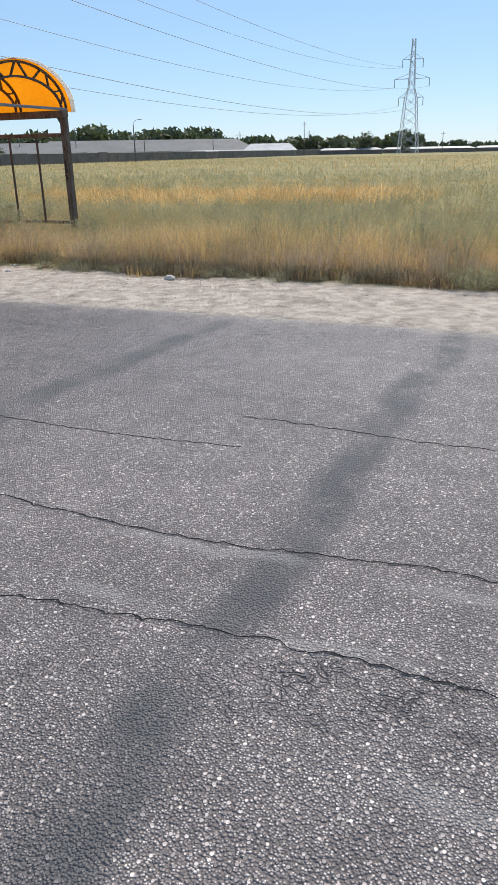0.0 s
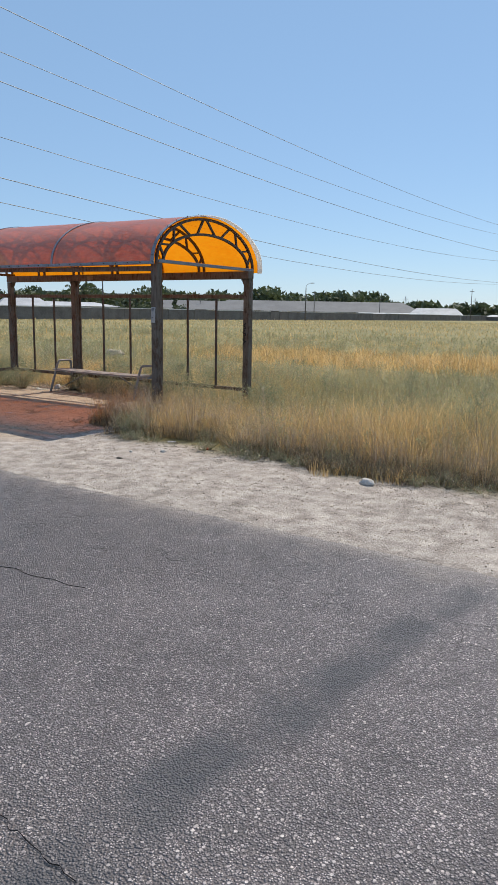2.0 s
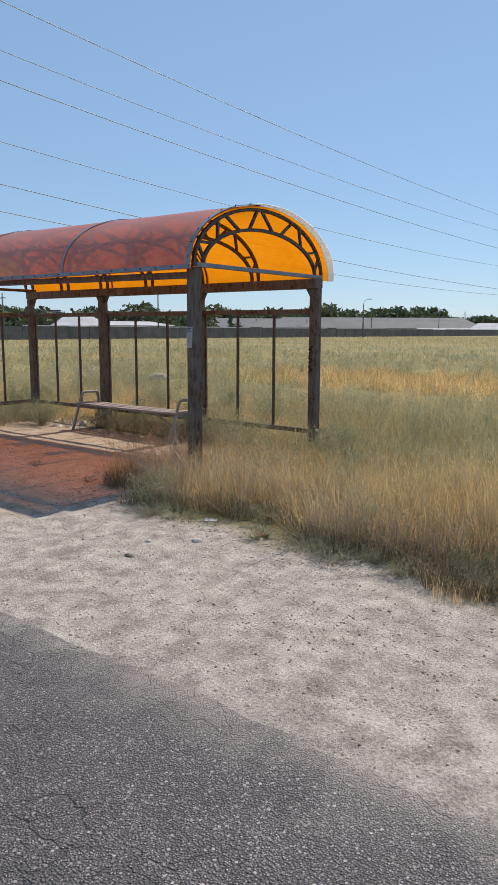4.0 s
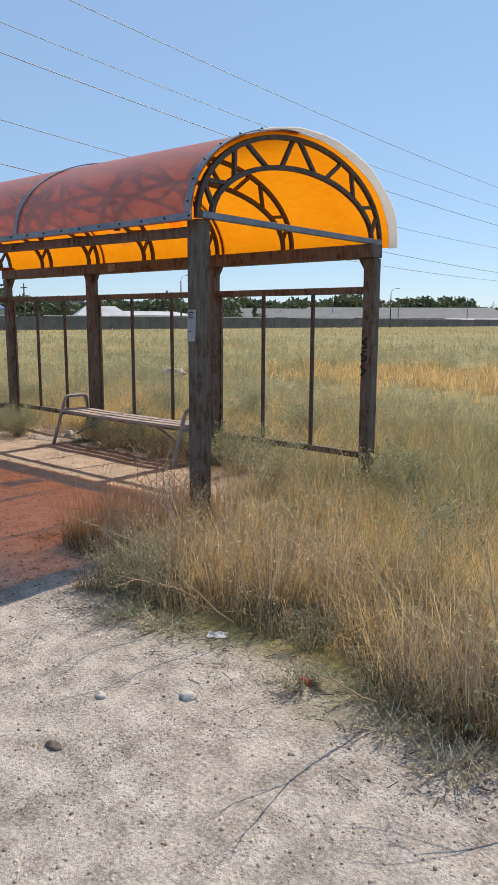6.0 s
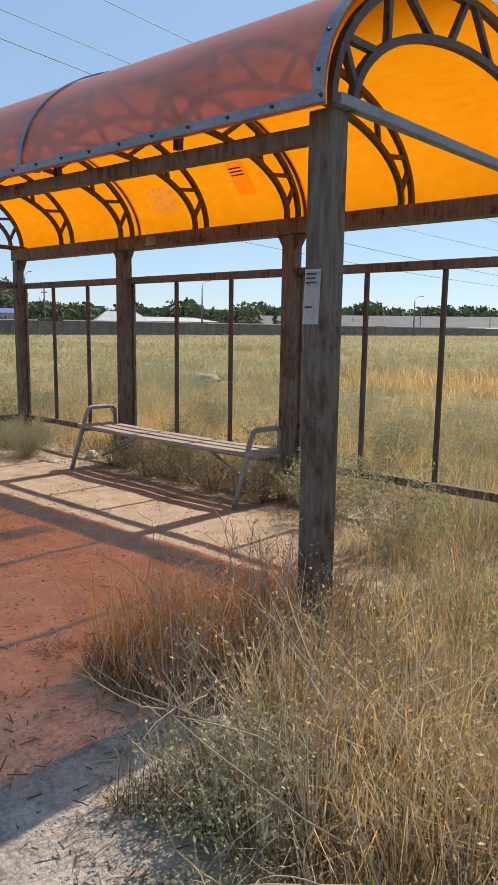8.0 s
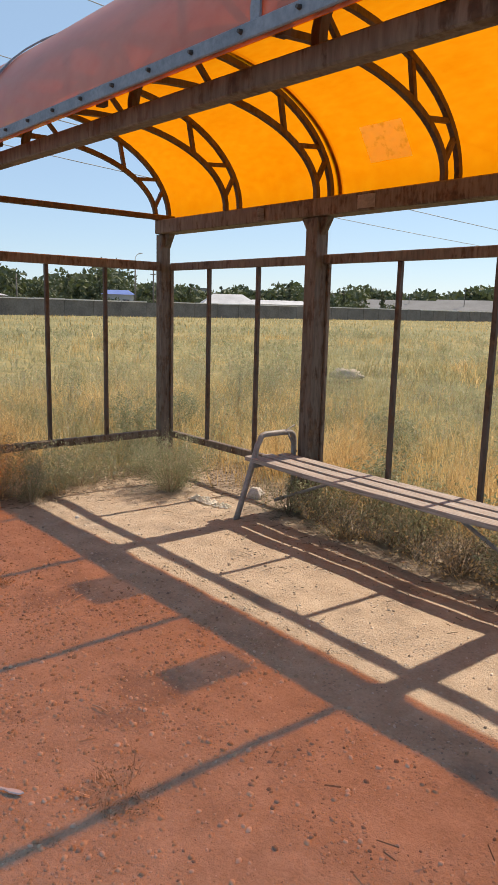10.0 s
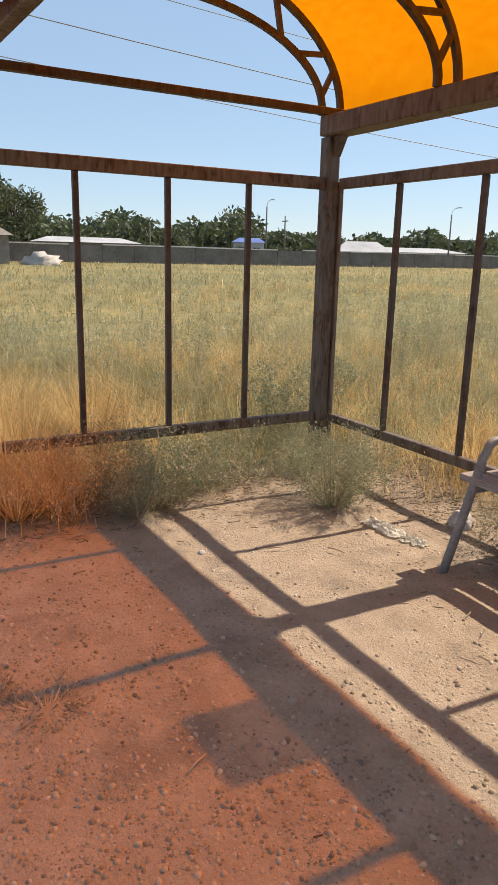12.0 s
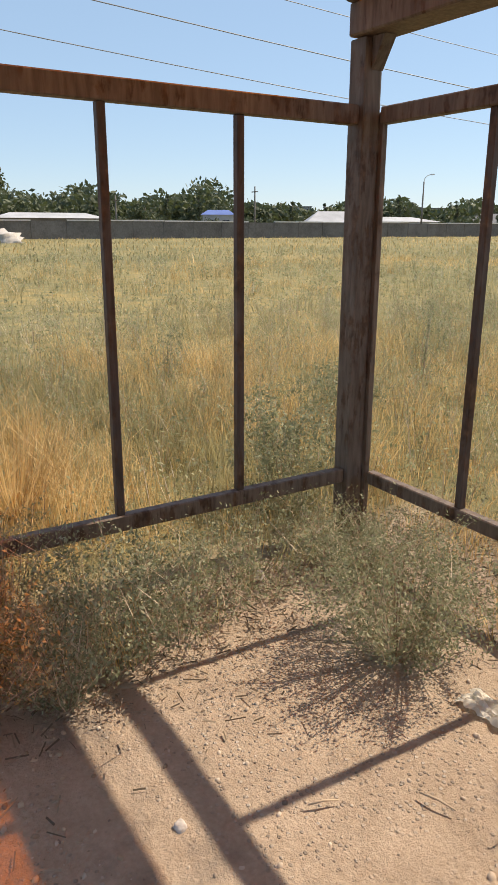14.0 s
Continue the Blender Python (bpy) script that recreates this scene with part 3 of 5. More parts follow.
# ---- posters, stickers and marks on the shelter ----
def card(name, label, category, origin, u, v, w, h, material, bars=(), curl=0.01):
    """A thin paper sheet that lies along u and v, with its printed bars."""
    o, u, v = Vector(origin), Vector(u).normalized(), Vector(v).normalized()
    n = u.cross(v)
    bm = bmesh.new()
    k = 6
    grid = [[bm.verts.new(o + u * w * i / k + v * h * j / k + n * curl * (0.5 + hills(i * 0.9, j * 0.9, 1.0, w * 7))) for i in range(k + 1)] for j in range(k + 1)]
    for j in range(k):
        for i in range(k):
            bm.faces.new((grid[j][i], grid[j][i + 1], grid[j + 1][i + 1], grid[j + 1][i]))
    r = bmesh.ops.solidify(bm, geom=bm.faces[:], thickness=0.001)
    ob = tagged(part(name, bm, material), label, category)
    for x0, y0, x1, y1 in bars:
        b = bmesh.new()
        q = [b.verts.new(o + u * w * x + v * h * y + n * (curl * 1.2 + 0.003)) for x, y in ((x0, y0), (x1, y0), (x1, y1), (x0, y1))]
        b.faces.new(q)
        part("print_bar", b, M_INK, ob)
    return ob


card("poster", "torn white paper notice glued to a steel post", "notice", (LEN - 0.098, FRONT - 0.064, 1.42), (1, 0, 0), (0.04, 0, 1), 0.082, 0.22, M_PAPER,
     [(0.15, 0.9, 0.8, 0.93), (0.15, 0.82, 0.7, 0.85), (0.15, 0.74, 0.8, 0.77), (0.15, 0.3, 0.6, 0.33)], 0.004)

# ---- the pylons and wires ----
def pylon(x, y, height, base, arms, label):
    """A lattice mast: four tapering legs with cross bracing, and arms with hanging insulators."""
    py = thing("pylon", label, "pylon", "power line pylons", at=(x, y, 0))
    t = 0.0045 * height

    def half(z):
        k = z / height
        return base / 2 * (1 - k) ** 1.0 * (1 if k < 0.001 else 1) * 0.9 + 0.014 * height if k < 0.55 else base / 2 * 0.45 * (1 - k) * 0.9 + 0.014 * height + base / 2 * 0.0

    levels = [height * k / 12 for k in range(13)]
    ring = [[Vector((sx * half(z), sy * half(z), z)) for sx, sy in ((-1, -1), (1, -1), (1, 1), (-1, 1))] for z in levels]
    for j in range(4):
        bm = bmesh.new()
        for a, b in zip(ring, ring[1:]):
            add_bar(bm, a[j], b[j], t, t)
        part("leg", bm, M_STEEL, py)
    for j in range(4):
        bm = bmesh.new()
        for a, b in zip(ring, ring[1:]):
            add_bar(bm, a[j], b[(j + 1) % 4], t * 0.6, t * 0.6)
            add_bar(bm, a[(j + 1) % 4], b[j], t * 0.6, t * 0.6)
        part("lattice", bm, M_STEEL, py)
    for z, reach in arms:
        bm = bmesh.new()
        for s in (-1, 1):
            for e in (-1, 1):
                add_bar(bm, (s * half(z), e * half(z), z), (s * reach, 0, z), t * 0.8, t * 0.8)
            add_bar(bm, (s * half(z), 0, z + height * 0.045), (s * reach, 0, z), t * 0.8, t * 0.8)
        arm = part("crossarm", bm, M_STEEL, py)
        for s in (-1, 1):
            part("insulator", tube([(s * reach, 0, z), (s * reach, 0, z - height * 0.07)], height * 0.004, 6), M_STEEL, arm)
    return py


ARMS = ((34.0, 4.0), (27.2, 6.8), (20.5, 4.8))
pylon(-44, 304, 41, 7.0, ARMS, "grey lattice steel pylon with three crossarms in the field")
for x, y, h in ((-30, 640, 22), (-225, 560, 17), (-180, 600, 17), (-330, 620, 15)):
    pylon(x, y, h, 6.5, [(h * 0.83, 4), (h * 0.66, 6.5), (h * 0.5, 4.8)], "distant hazy lattice steel pylon")
for z, reach in ARMS:
    for s in (-1, 1):
        low = z - 2.9 - 8.2
        pts = []
        for k in range(41):
            y = -70 + k * 374 / 40
            pts.append((-44 + s * reach, y, low + 0.00027 * (y - 130) ** 2))
        tagged(part("power_line", tube(pts, 0.034, 5), M_WIRE), "thin dark power cable sagging over the field", "cable", "power cables")

# ---- the fence and buildings beyond the field ----
def far_fence():
    fe = thing("boundary_wall", "weathered grey concrete panel wall round the field", "wall", kind="structure", at=(-80, 0, 0))
    y = 9.0
    k = 0
    while y < 330:
        step = 4.0 if y < 140 else 9.5
        h = 1.95 + 0.06 * hills(y, 3, 0.2)
        part("panel", box((-0.07, y + 0.06, -0.3), (0.07, y + step - 0.06, h)), M_CONCRETE, fe)
        part("pillar", box((-0.1, y - 0.056, -0.3), (0.13, y + 0.056, h + 0.04)), M_CONCRETE, fe)
        if k % 7 not in (3,):
            part("coping", box((-0.13, y + 0.06, h + 0.003), (0.18, y + step - 0.06, h + 0.15 + 0.04 * hills(y, 9, 0.7))), M_COPING, fe)
        y += step
        k += 1


def house(name, label, at, turn, w, d, h, roof, walls, tops, floors=0, columns=0, category="building"):
    """Walls, a pitched or flat roof, and windows on the side that faces the field."""
    ho = thing(name, label, category, at=at, turn=turn)
    part("wall", box((-w / 2, -d / 2, -0.5), (w / 2, d / 2, h)), walls, ho)
    bm = bmesh.new()
    if roof > 0:
        e = 0.4
        vs = [bm.verts.new(p) for p in ((-w / 2 - e, -d / 2 - e, h), (w / 2 + e, -d / 2 - e, h), (w / 2 + e, d / 2 + e, h), (-w / 2 - e, d / 2 + e, h), (-w / 2 + d * 0.25, 0, h + roof), (w / 2 - d * 0.25, 0, h + roof))]
        for f in ((0, 1, 5, 4), (2, 3, 4, 5), (1, 2, 5), (3, 0, 4), (3, 2, 1, 0)):
            bm.faces.new([vs[k] for k in f])
    else:
        add_box(bm, (-w / 2 - 0.3, -d / 2 - 0.3, h + 0.004), (w / 2 + 0.3, d / 2 + 0.3, h + 0.4))
    part("roof", bm, tops, ho)
    for f in range(floors):
        for c in range(columns):
            x = -w / 2 + (c + 0.5) * w / columns
            z = (f + 0.3) * h / floors
            ww, hh = w / columns * 0.5, h / floors * 0.48
            win = part("window", box((x - ww / 2, -d / 2 - 0.06, z), (x + ww / 2, -d / 2 + 0.05, z + hh)), M_WHITE, ho)
            for s in (-1, 1):
                part("pane", box((x + s * ww * 0.24 - ww * 0.2, -d / 2 - 0.09, z + hh * 0.1), (x + s * ww * 0.24 + ww * 0.2, -d / 2 - 0.063, z + hh * 0.9)), M_PANE, win)
    return ho


def polar(az, dist, eye=(5.0, -3.5)):
    """A place at a bearing (degrees left of the field's axis) and distance."""
    return (eye[0] - math.sin(radians(az)) * dist, eye[1] + math.cos(radians(az)) * dist, 0)


far_fence()
house("brick_shed", "grey brick shed with a low pitched roof", (-66, 4.5, 0), 90, 13, 5, 2.5, 1.3, M_BRICK, M_BRICK, category="shed")
house("long_shed", "long low shed with white sheet roofing", polar(72.8, 118), 82, 15, 8, 2.5, 0.8, M_CONCRETE, M_WHITE, 1, 7, "shed")
house("long_shed", "low white shed behind the wall", polar(48.6, 135), 72, 17, 10, 2.3, 0.8, M_WHITE, M_WHITE, 1, 8, "shed")
house("long_shed", "pale shed with white hipped roof", polar(52.0, 124), 60, 9, 8, 1.9, 1.9, M_WHITE, M_WHITE, 0, 0, "shed")
house("blue_kiosk", "small blue and white kiosk", polar(60.5, 150), 60, 6, 4, 3.6, 0.9, M_WHITE, M_BLUE, 1, 2, "kiosk")
house("warehouse", "long warehouse with grey hipped roof", polar(29.5, 330, (12, -9)), 35, 92, 26, 2.6, 4.6, M_CONCRETE, M_GREYROOF, 1, 16, "warehouse")
house("warehouse", "long grey roofed warehouse", polar(39.5, 300, (12, -9)), 42, 60, 22, 2.6, 3.6, M_CONCRETE, M_GREYROOF, 1, 10, "warehouse")
house("white_shed", "low white roofed shed", polar(20.4, 300, (14, -12)), 15, 20, 10, 2.0, 2.6, M_WHITE, M_WHITE, 0, 0, "shed")
for az, d, w in ((24.0, 292, 26), (14.5, 330, 26), (9.0, 360, 40), (3.5, 380, 30)):
    house("white_shed", "low white roofed shed", polar(az, d, (14, -12)), 15, w, 8, 1.7, 0.8, M_CONCRETE, M_WHITE, 0, 0, "shed")
for az, d, w in ((56.5, 330, 62), (49.5, 345, 66), (44.5, 360, 50), (68.5, 330, 40)):
    house("apartment_block", "long grey apartment block beyond the trees", polar(az, d), az, w * 0.55, 12, 9.4, 0, M_HAZE, M_GREYROOF, 4, 12)


def utility_pole(at, h, label, lamp=True):
    po = thing("street_lamp" if lamp else "utility_pole", label, "street lamp" if lamp else "pole", at=at)
    part("pole", tube([(0, 0, -0.3), (0, 0, h * 0.5), (0, 0, h)], [0.17, 0.14, 0.10], 8), M_CONCRETE, po)
    if lamp:
        arm = part("lamp_arm", tube([(0, 0, h), (0.1, 0, h + 0.5), (0.7, 0, h + 0.9), (1.5, 0, h + 1.0)], 0.05, 6), M_STEEL, po)
        part("lamp_head", box((1.3, -0.16, h + 0.92), (2.1, 0.16, h + 1.1), 0.04), M_STEEL, arm)
    else:
        part("crossarm", box((-0.9, -0.06, h - 0.9), (0.9, 0.06, h - 0.75)), M_BARK, po)


utility_pole(polar(59.2, 125), 9.0, "grey concrete street lamp behind the wall")
utility_pole(polar(57.8, 125), 7.6, "thin concrete utility pole behind the wall", False)
utility_pole(polar(45.6, 130), 8.5, "grey concrete street lamp behind the wall")
utility_pole(polar(29.0, 160), 7.5, "grey concrete street lamp behind the wall")
utility_pole(polar(68, 135), 6.5, "thin concrete utility pole behind the wall", False)
for az, d, h in ((29.6, 260, 9), (34.5, 300, 11), (17.9, 300, 12), (24.6, 320, 9), (38.4, 300, 8), (8.0, 330, 8)):
    utility_pole(polar(az, d, (14, -12)), h, "distant thin utility pole", False)


# ---- trees ----
def joined(chunks):
    vs, ls, ss, at = [], [], [], 0
    for v, l, s in chunks:
        vs.append(v)
        ls.append(l + at)
        ss.append(s)
        at += len(v)
    return np.concatenate(vs), np.concatenate(ls), np.concatenate(ss)


def leaf_cloud(rng, centres, radii, count, size):
    """Small leaf clumps scattered through overlapping balls, as arrays of quads."""
    pick = rng.integers(0, len(centres), count)
    d = rng.normal(size=(count, 3))
    d /= np.linalg.norm(d, axis=1)[:, None]
    r = rng.random(count) ** 0.4
    p = centres[pick] + d * (r * radii[pick])[:, None]
    a, b = rng.normal(size=(count, 3)), rng.normal(size=(count, 3))
    a /= np.linalg.norm(a, axis=1)[:, None]
    b -= a * (a * b).sum(1)[:, None]
    b /= np.linalg.norm(b, axis=1)[:, None]
    s = size * (0.6 + 0.8 * rng.random(count))[:, None]
    v = np.stack((p - a * s, p - b * s * 0.5, p + a * s, p + b * s * 0.5), 1).reshape(-1, 3)
    return v, np.arange(count * 4), np.full(count, 4)


def make_tree(seed, height, width, tall, count, size, label, at):
    rng = np.random.default_rng(seed)
    tr = thing("tree", label, "tree", at=at)
    bm = bmesh.new()
    add_tube(bm, [(0, 0, -0.3), (0.05 * width, 0, height * 0.3), (0, 0.05 * width, height * 0.75)], [0.04 * height * 0.6, 0.025 * height * 0.6, 0.008 * height], 7)
    n = 6 if tall else 14
    centres = []
    for k in range(n):
        a = rng.random() * 6.28
        rad = width * (0.10 if tall else 0.33) * (0.4 + 0.8 * rng.random())
        z = height * ((0.2 + 0.68 * k / n) if tall else (0.35 + 0.5 * rng.random()))
        c = (math.cos(a) * rad, math.sin(a) * rad, z)
        centres.append(c)
        add_tube(bm, [(0, 0, z * 0.6), (c[0] * 0.5, c[1] * 0.5, z * 0.85), c], [0.012 * height, 0.008 * height, 0.003 * height], 5)
    part("trunk", bm, M_BARK, tr)
    radii = np.array([width * (0.26 if tall else 0.2) * (0.7 + 0.6 * rng.random()) for _ in centres])
    if tall:
        radii *= np.linspace(1.15, 0.5, n)
    v, l, s = leaf_cloud(rng, np.array(centres), radii, count, size)
    ob = new("crown", big_mesh("crown", v, l, s, M_TREE))
    ob.parent = tr
    return tr


make_tree(3, 9.6, 8.5, False, 5000, 0.20, "broad dark green tree beside the brick shed", (-72, 9.0, 0))
make_tree(4, 8.2, 7.5, False, 4200, 0.20, "broad dark green tree behind the boundary wall", (-82.5, 15.5, 0))
rng = random.Random(11)
round_tree = make_tree(5, 6.5, 6.5, False, 900, 0.36, "distant dark green tree behind the wall", polar(66, 150))
poplar = make_tree(6, 9.5, 3.0, True, 600, 0.32, "narrow poplar behind the wall", polar(64.3, 160))
for az, d, k in ((61.9, 165, 1.0), (52.5, 190, 0.9), (55.0, 200, 1.0), (47.2, 150, 0.85), (43.0, 200, 0.9), (40.0, 230, 1.0)):
    c = copy_thing(poplar, pose(*polar(az, d), 0, 0, rng.random() * 360))
    c.scale = (k, k, k)
for k in range(5):
    c = copy_thing(poplar, pose(*polar(27.5 + 0.45 * k, 420, (12, -9)), 0, 0, rng.random() * 360))
    c.scale = (1.0, 1.0, 0.95 + 0.3 * rng.random())
for k in range(26):
    az = 76 - 36 * k / 25 + rng.uniform(-0.6, 0.6)
    c = copy_thing(round_tree, pose(*polar(az, rng.uniform(140, 220)), 0, 0, rng.random() * 360))
    s = rng.uniform(0.5, 0.8)
    c.scale = (s, s, s * rng.uniform(0.7, 1.0))
for az, d, s in ((13.6, 330, 1.35), (15.2, 335, 1.0), (10.6, 350, 0.8), (6.0, 370, 0.7), (8.6, 380, 0.6), (33, 420, 1.2), (35.5, 400, 1.1), (37.5, 410, 1.2), (31.5, 430, 1.1)):
    c = copy_thing(round_tree, pose(*polar(az, d, (14, -12)), 0, 0, rng.random() * 360))
    c.scale = (s, s, s)


def far_woods():
    """The unbroken belt of trees behind the wall and warehouses."""
    g = np.random.default_rng(21)
    centres, radii = [], []
    for k in range(640):
        az = g.uniform(20, 84) if k % 5 else g.uniform(-10, 24)
        d = g.uniform(230, 330) if az > 42 else g.uniform(440, 620)
        p = polar(az, d)
        h = d * (0.050 if az > 60 else 0.036 if az > 42 else 0.033 if az > 24 else 0.021 if az > 9 else 0.012) * (0.7 + 0.5 * noise.noise(Vector((az * 0.35, 0, 0))) + 0.3 * g.random())
        centres.append((p[0], p[1], h * 0.45))
        radii.append(h * 0.6)
    centres, radii = np.array(centres), np.array(radii)
    near = np.hypot(centres[:, 0], centres[:, 1]) < 380
    v, l, s = joined([leaf_cloud(g, centres[near], radii[near], 52000, 1.0), leaf_cloud(g, centres[~near], radii[~near], 40000, 2.1)])
    v[:, 2] = np.maximum(v[:, 2], 0.0)
    tagged(new("far_woods", big_mesh("far_woods", v, l, s, M_TREE)), "hazy dark belt of distant trees", "woods", kind="stuff")


far_woods()


# ---- cracks in the asphalt ----
def crack(x0, x1, y, width, seed, branch=0):
    """A jagged open crack that runs along the road."""
    g = random.Random(seed)
    pts, x, yy = [], x0, y
    while x < x1:
        pts.append((x, yy))
        x += g.uniform(0.012, 0.05)
        yy = y + 0.018 * math.sin(x * 2.1 + seed) + (yy - y) * 0.6 + g.uniform(-0.014, 0.014)
    bm = bmesh.new()
    prev = None
    for k, (px, py) in enumerate(pts):
        w = width * (0.08 + 0.4 * g.random() ** 2) * min(1, 0.2 + k / 6, 0.2 + (len(pts) - 1 - k) / 6)
        z = road_height(px, py) + 0.0045
        row = [bm.verts.new((px + g.uniform(-0.003, 0.003), py - w / 2, z)), bm.verts.new((px, py, z - 0.003)), bm.verts.new((px + g.uniform(-0.003, 0.003), py + w / 2, z))]
        if prev:
            bm.faces.new((prev[0], row[0], row[1], prev[1]))
            bm.faces.new((prev[1], row[1], row[2], prev[2]))
        prev = row
    tagged(part("crack", bm, M_CRACK), "dark jagged crack in the road surface", "crack", "road cracks", "structure")


for k, (x0, x1, y, w) in enumerate(((9.5, 17.5, -9.68, 0.022), (12.6, 17.0, -10.3, 0.02), (10.2, 13.2, -8.76, 0.008),
                                    (7.5, 10.0, -7.3, 0.005), (13.0, 15.8, -8.3, 0.006))):
    crack(x0, x1, y, w, k + 40)


# ---- grass of the field ----
def waves(x, y, scale, seed):
    """Smooth patches from -1 to 1, as arrays."""
    g = np.random.default_rng(seed)
    total = np.zeros_like(x)
    for k in range(6):
        a, p, f = g.random() * 6.28, g.random() * 6.28, scale * (0.6 + 1.2 * g.random())
        total += np.sin((x * math.cos(a) + y * math.sin(a)) * f + p)
    return total / 3.0


def bare(x, y):
    """Where the soil is trodden bare: the lay-by, the road and under the roof."""
    wob = 0.21 * waves(x, y, 2.2, 5) + 0.10 * waves(x, y, 7.0, 6)
    shoulder = y < -3.46 + wob
    left = (x < 0.55) & (y < -2.75 + wob)
    inner = (x > 0.62 + wob) & (x < 6.0) & (y < -0.18 + 0.5 * wob)
    corner = (x > 5.45 + wob) & (y > -2.95 + wob) & (y < -1.7)
    bench_end = (x > 4.45 + wob) & (y > -1.05 + wob)
    return shoulder | left | (inner & ~corner & ~bench_end) & (x < 6.3) | ((x > 5.0) & (x < 6.25 + wob) & (y < -2.95 + wob))


def gold(x, y):
    """The share of dry grass, by patches."""
    g = 0.22 + 0.40 * waves(x, y, 0.35, 8) + 0.26 * waves(x, y, 1.3, 9)
    g = g + 1.0 * np.exp(-((x - 2.0) / 7.5) ** 2 - ((y - 12.5) / 3.6) ** 2)
    g = g + 0.3 * np.exp(-((y - 1.0) / 0.9) ** 2) * (x < 6.2) + 0.42 * ((x > 5.3) & (y < -1.0)) + 0.5 * ((x < 1.0) & (y < -1.6))
    g = g + 0.7 * np.exp(-((x + 1.3) / 0.9) ** 2 - ((y + 1.6) / 0.9) ** 2) - 0.6 * np.exp(-((x + 0.8) / 0.9) ** 2 - ((y + 0.1) / 0.7) ** 2)
    return np.clip(g, 0.10, 0.92)


def blades(g, x, y, h, w, lean, a):
    """Bent tapering blades with five corners each, as arrays."""
    n = len(x)
    f = g.random(n) * 6.283
    z = np.zeros(n)
    dx, dy = np.cos(a) * lean * h, np.sin(a) * lean * h
    sx, sy = np.cos(f) * w / 2, np.sin(f) * w / 2
    v = np.empty((n, 5, 3))
    v[:, 0] = np.stack((x - sx, y - sy, z - 0.02), 1)
    v[:, 1] = np.stack((x + sx, y + sy, z - 0.02), 1)
    v[:, 2] = np.stack((x + sx * 0.8 + dx * 0.3, y + sy * 0.8 + dy * 0.3, z + h * 0.55), 1)
    v[:, 3] = np.stack((x - sx * 0.8 + dx * 0.3, y - sy * 0.8 + dy * 0.3, z + h * 0.55), 1)
    v[:, 4] = np.stack((x + dx, y + dy, z + h * np.clip(1 - 0.35 * lean, 0.25, 1)), 1)
    base = np.arange(n)[:, None] * 5
    loops = (base + np.array([0, 1, 2, 3, 3, 2, 4])[None, :]).ravel()
    sizes = np.tile([4, 3], n)
    return v.reshape(-1, 3), loops, sizes


def seed_heads(g, x, y, z, size):
    """Small drooping ears at the tips of the stalks."""
    n = len(x)
    a = g.random(n) * 6.283
    d = np.stack((np.cos(a) * 0.5, np.sin(a) * 0.5, 0.6 + 0.4 * g.random(n)), 1) * size[:, None]
    q = np.stack((-np.sin(a), np.cos(a), 0.2 * np.ones(n)), 1) * (size * 0.10)[:, None]
    p = np.stack((x, y, z), 1)
    v = np.stack((p, p + d * 0.5 + q, p + d, p + d * 0.5 - q), 1).reshape(-1, 3)
    return v, np.arange(n * 4), np.full(n, 4)


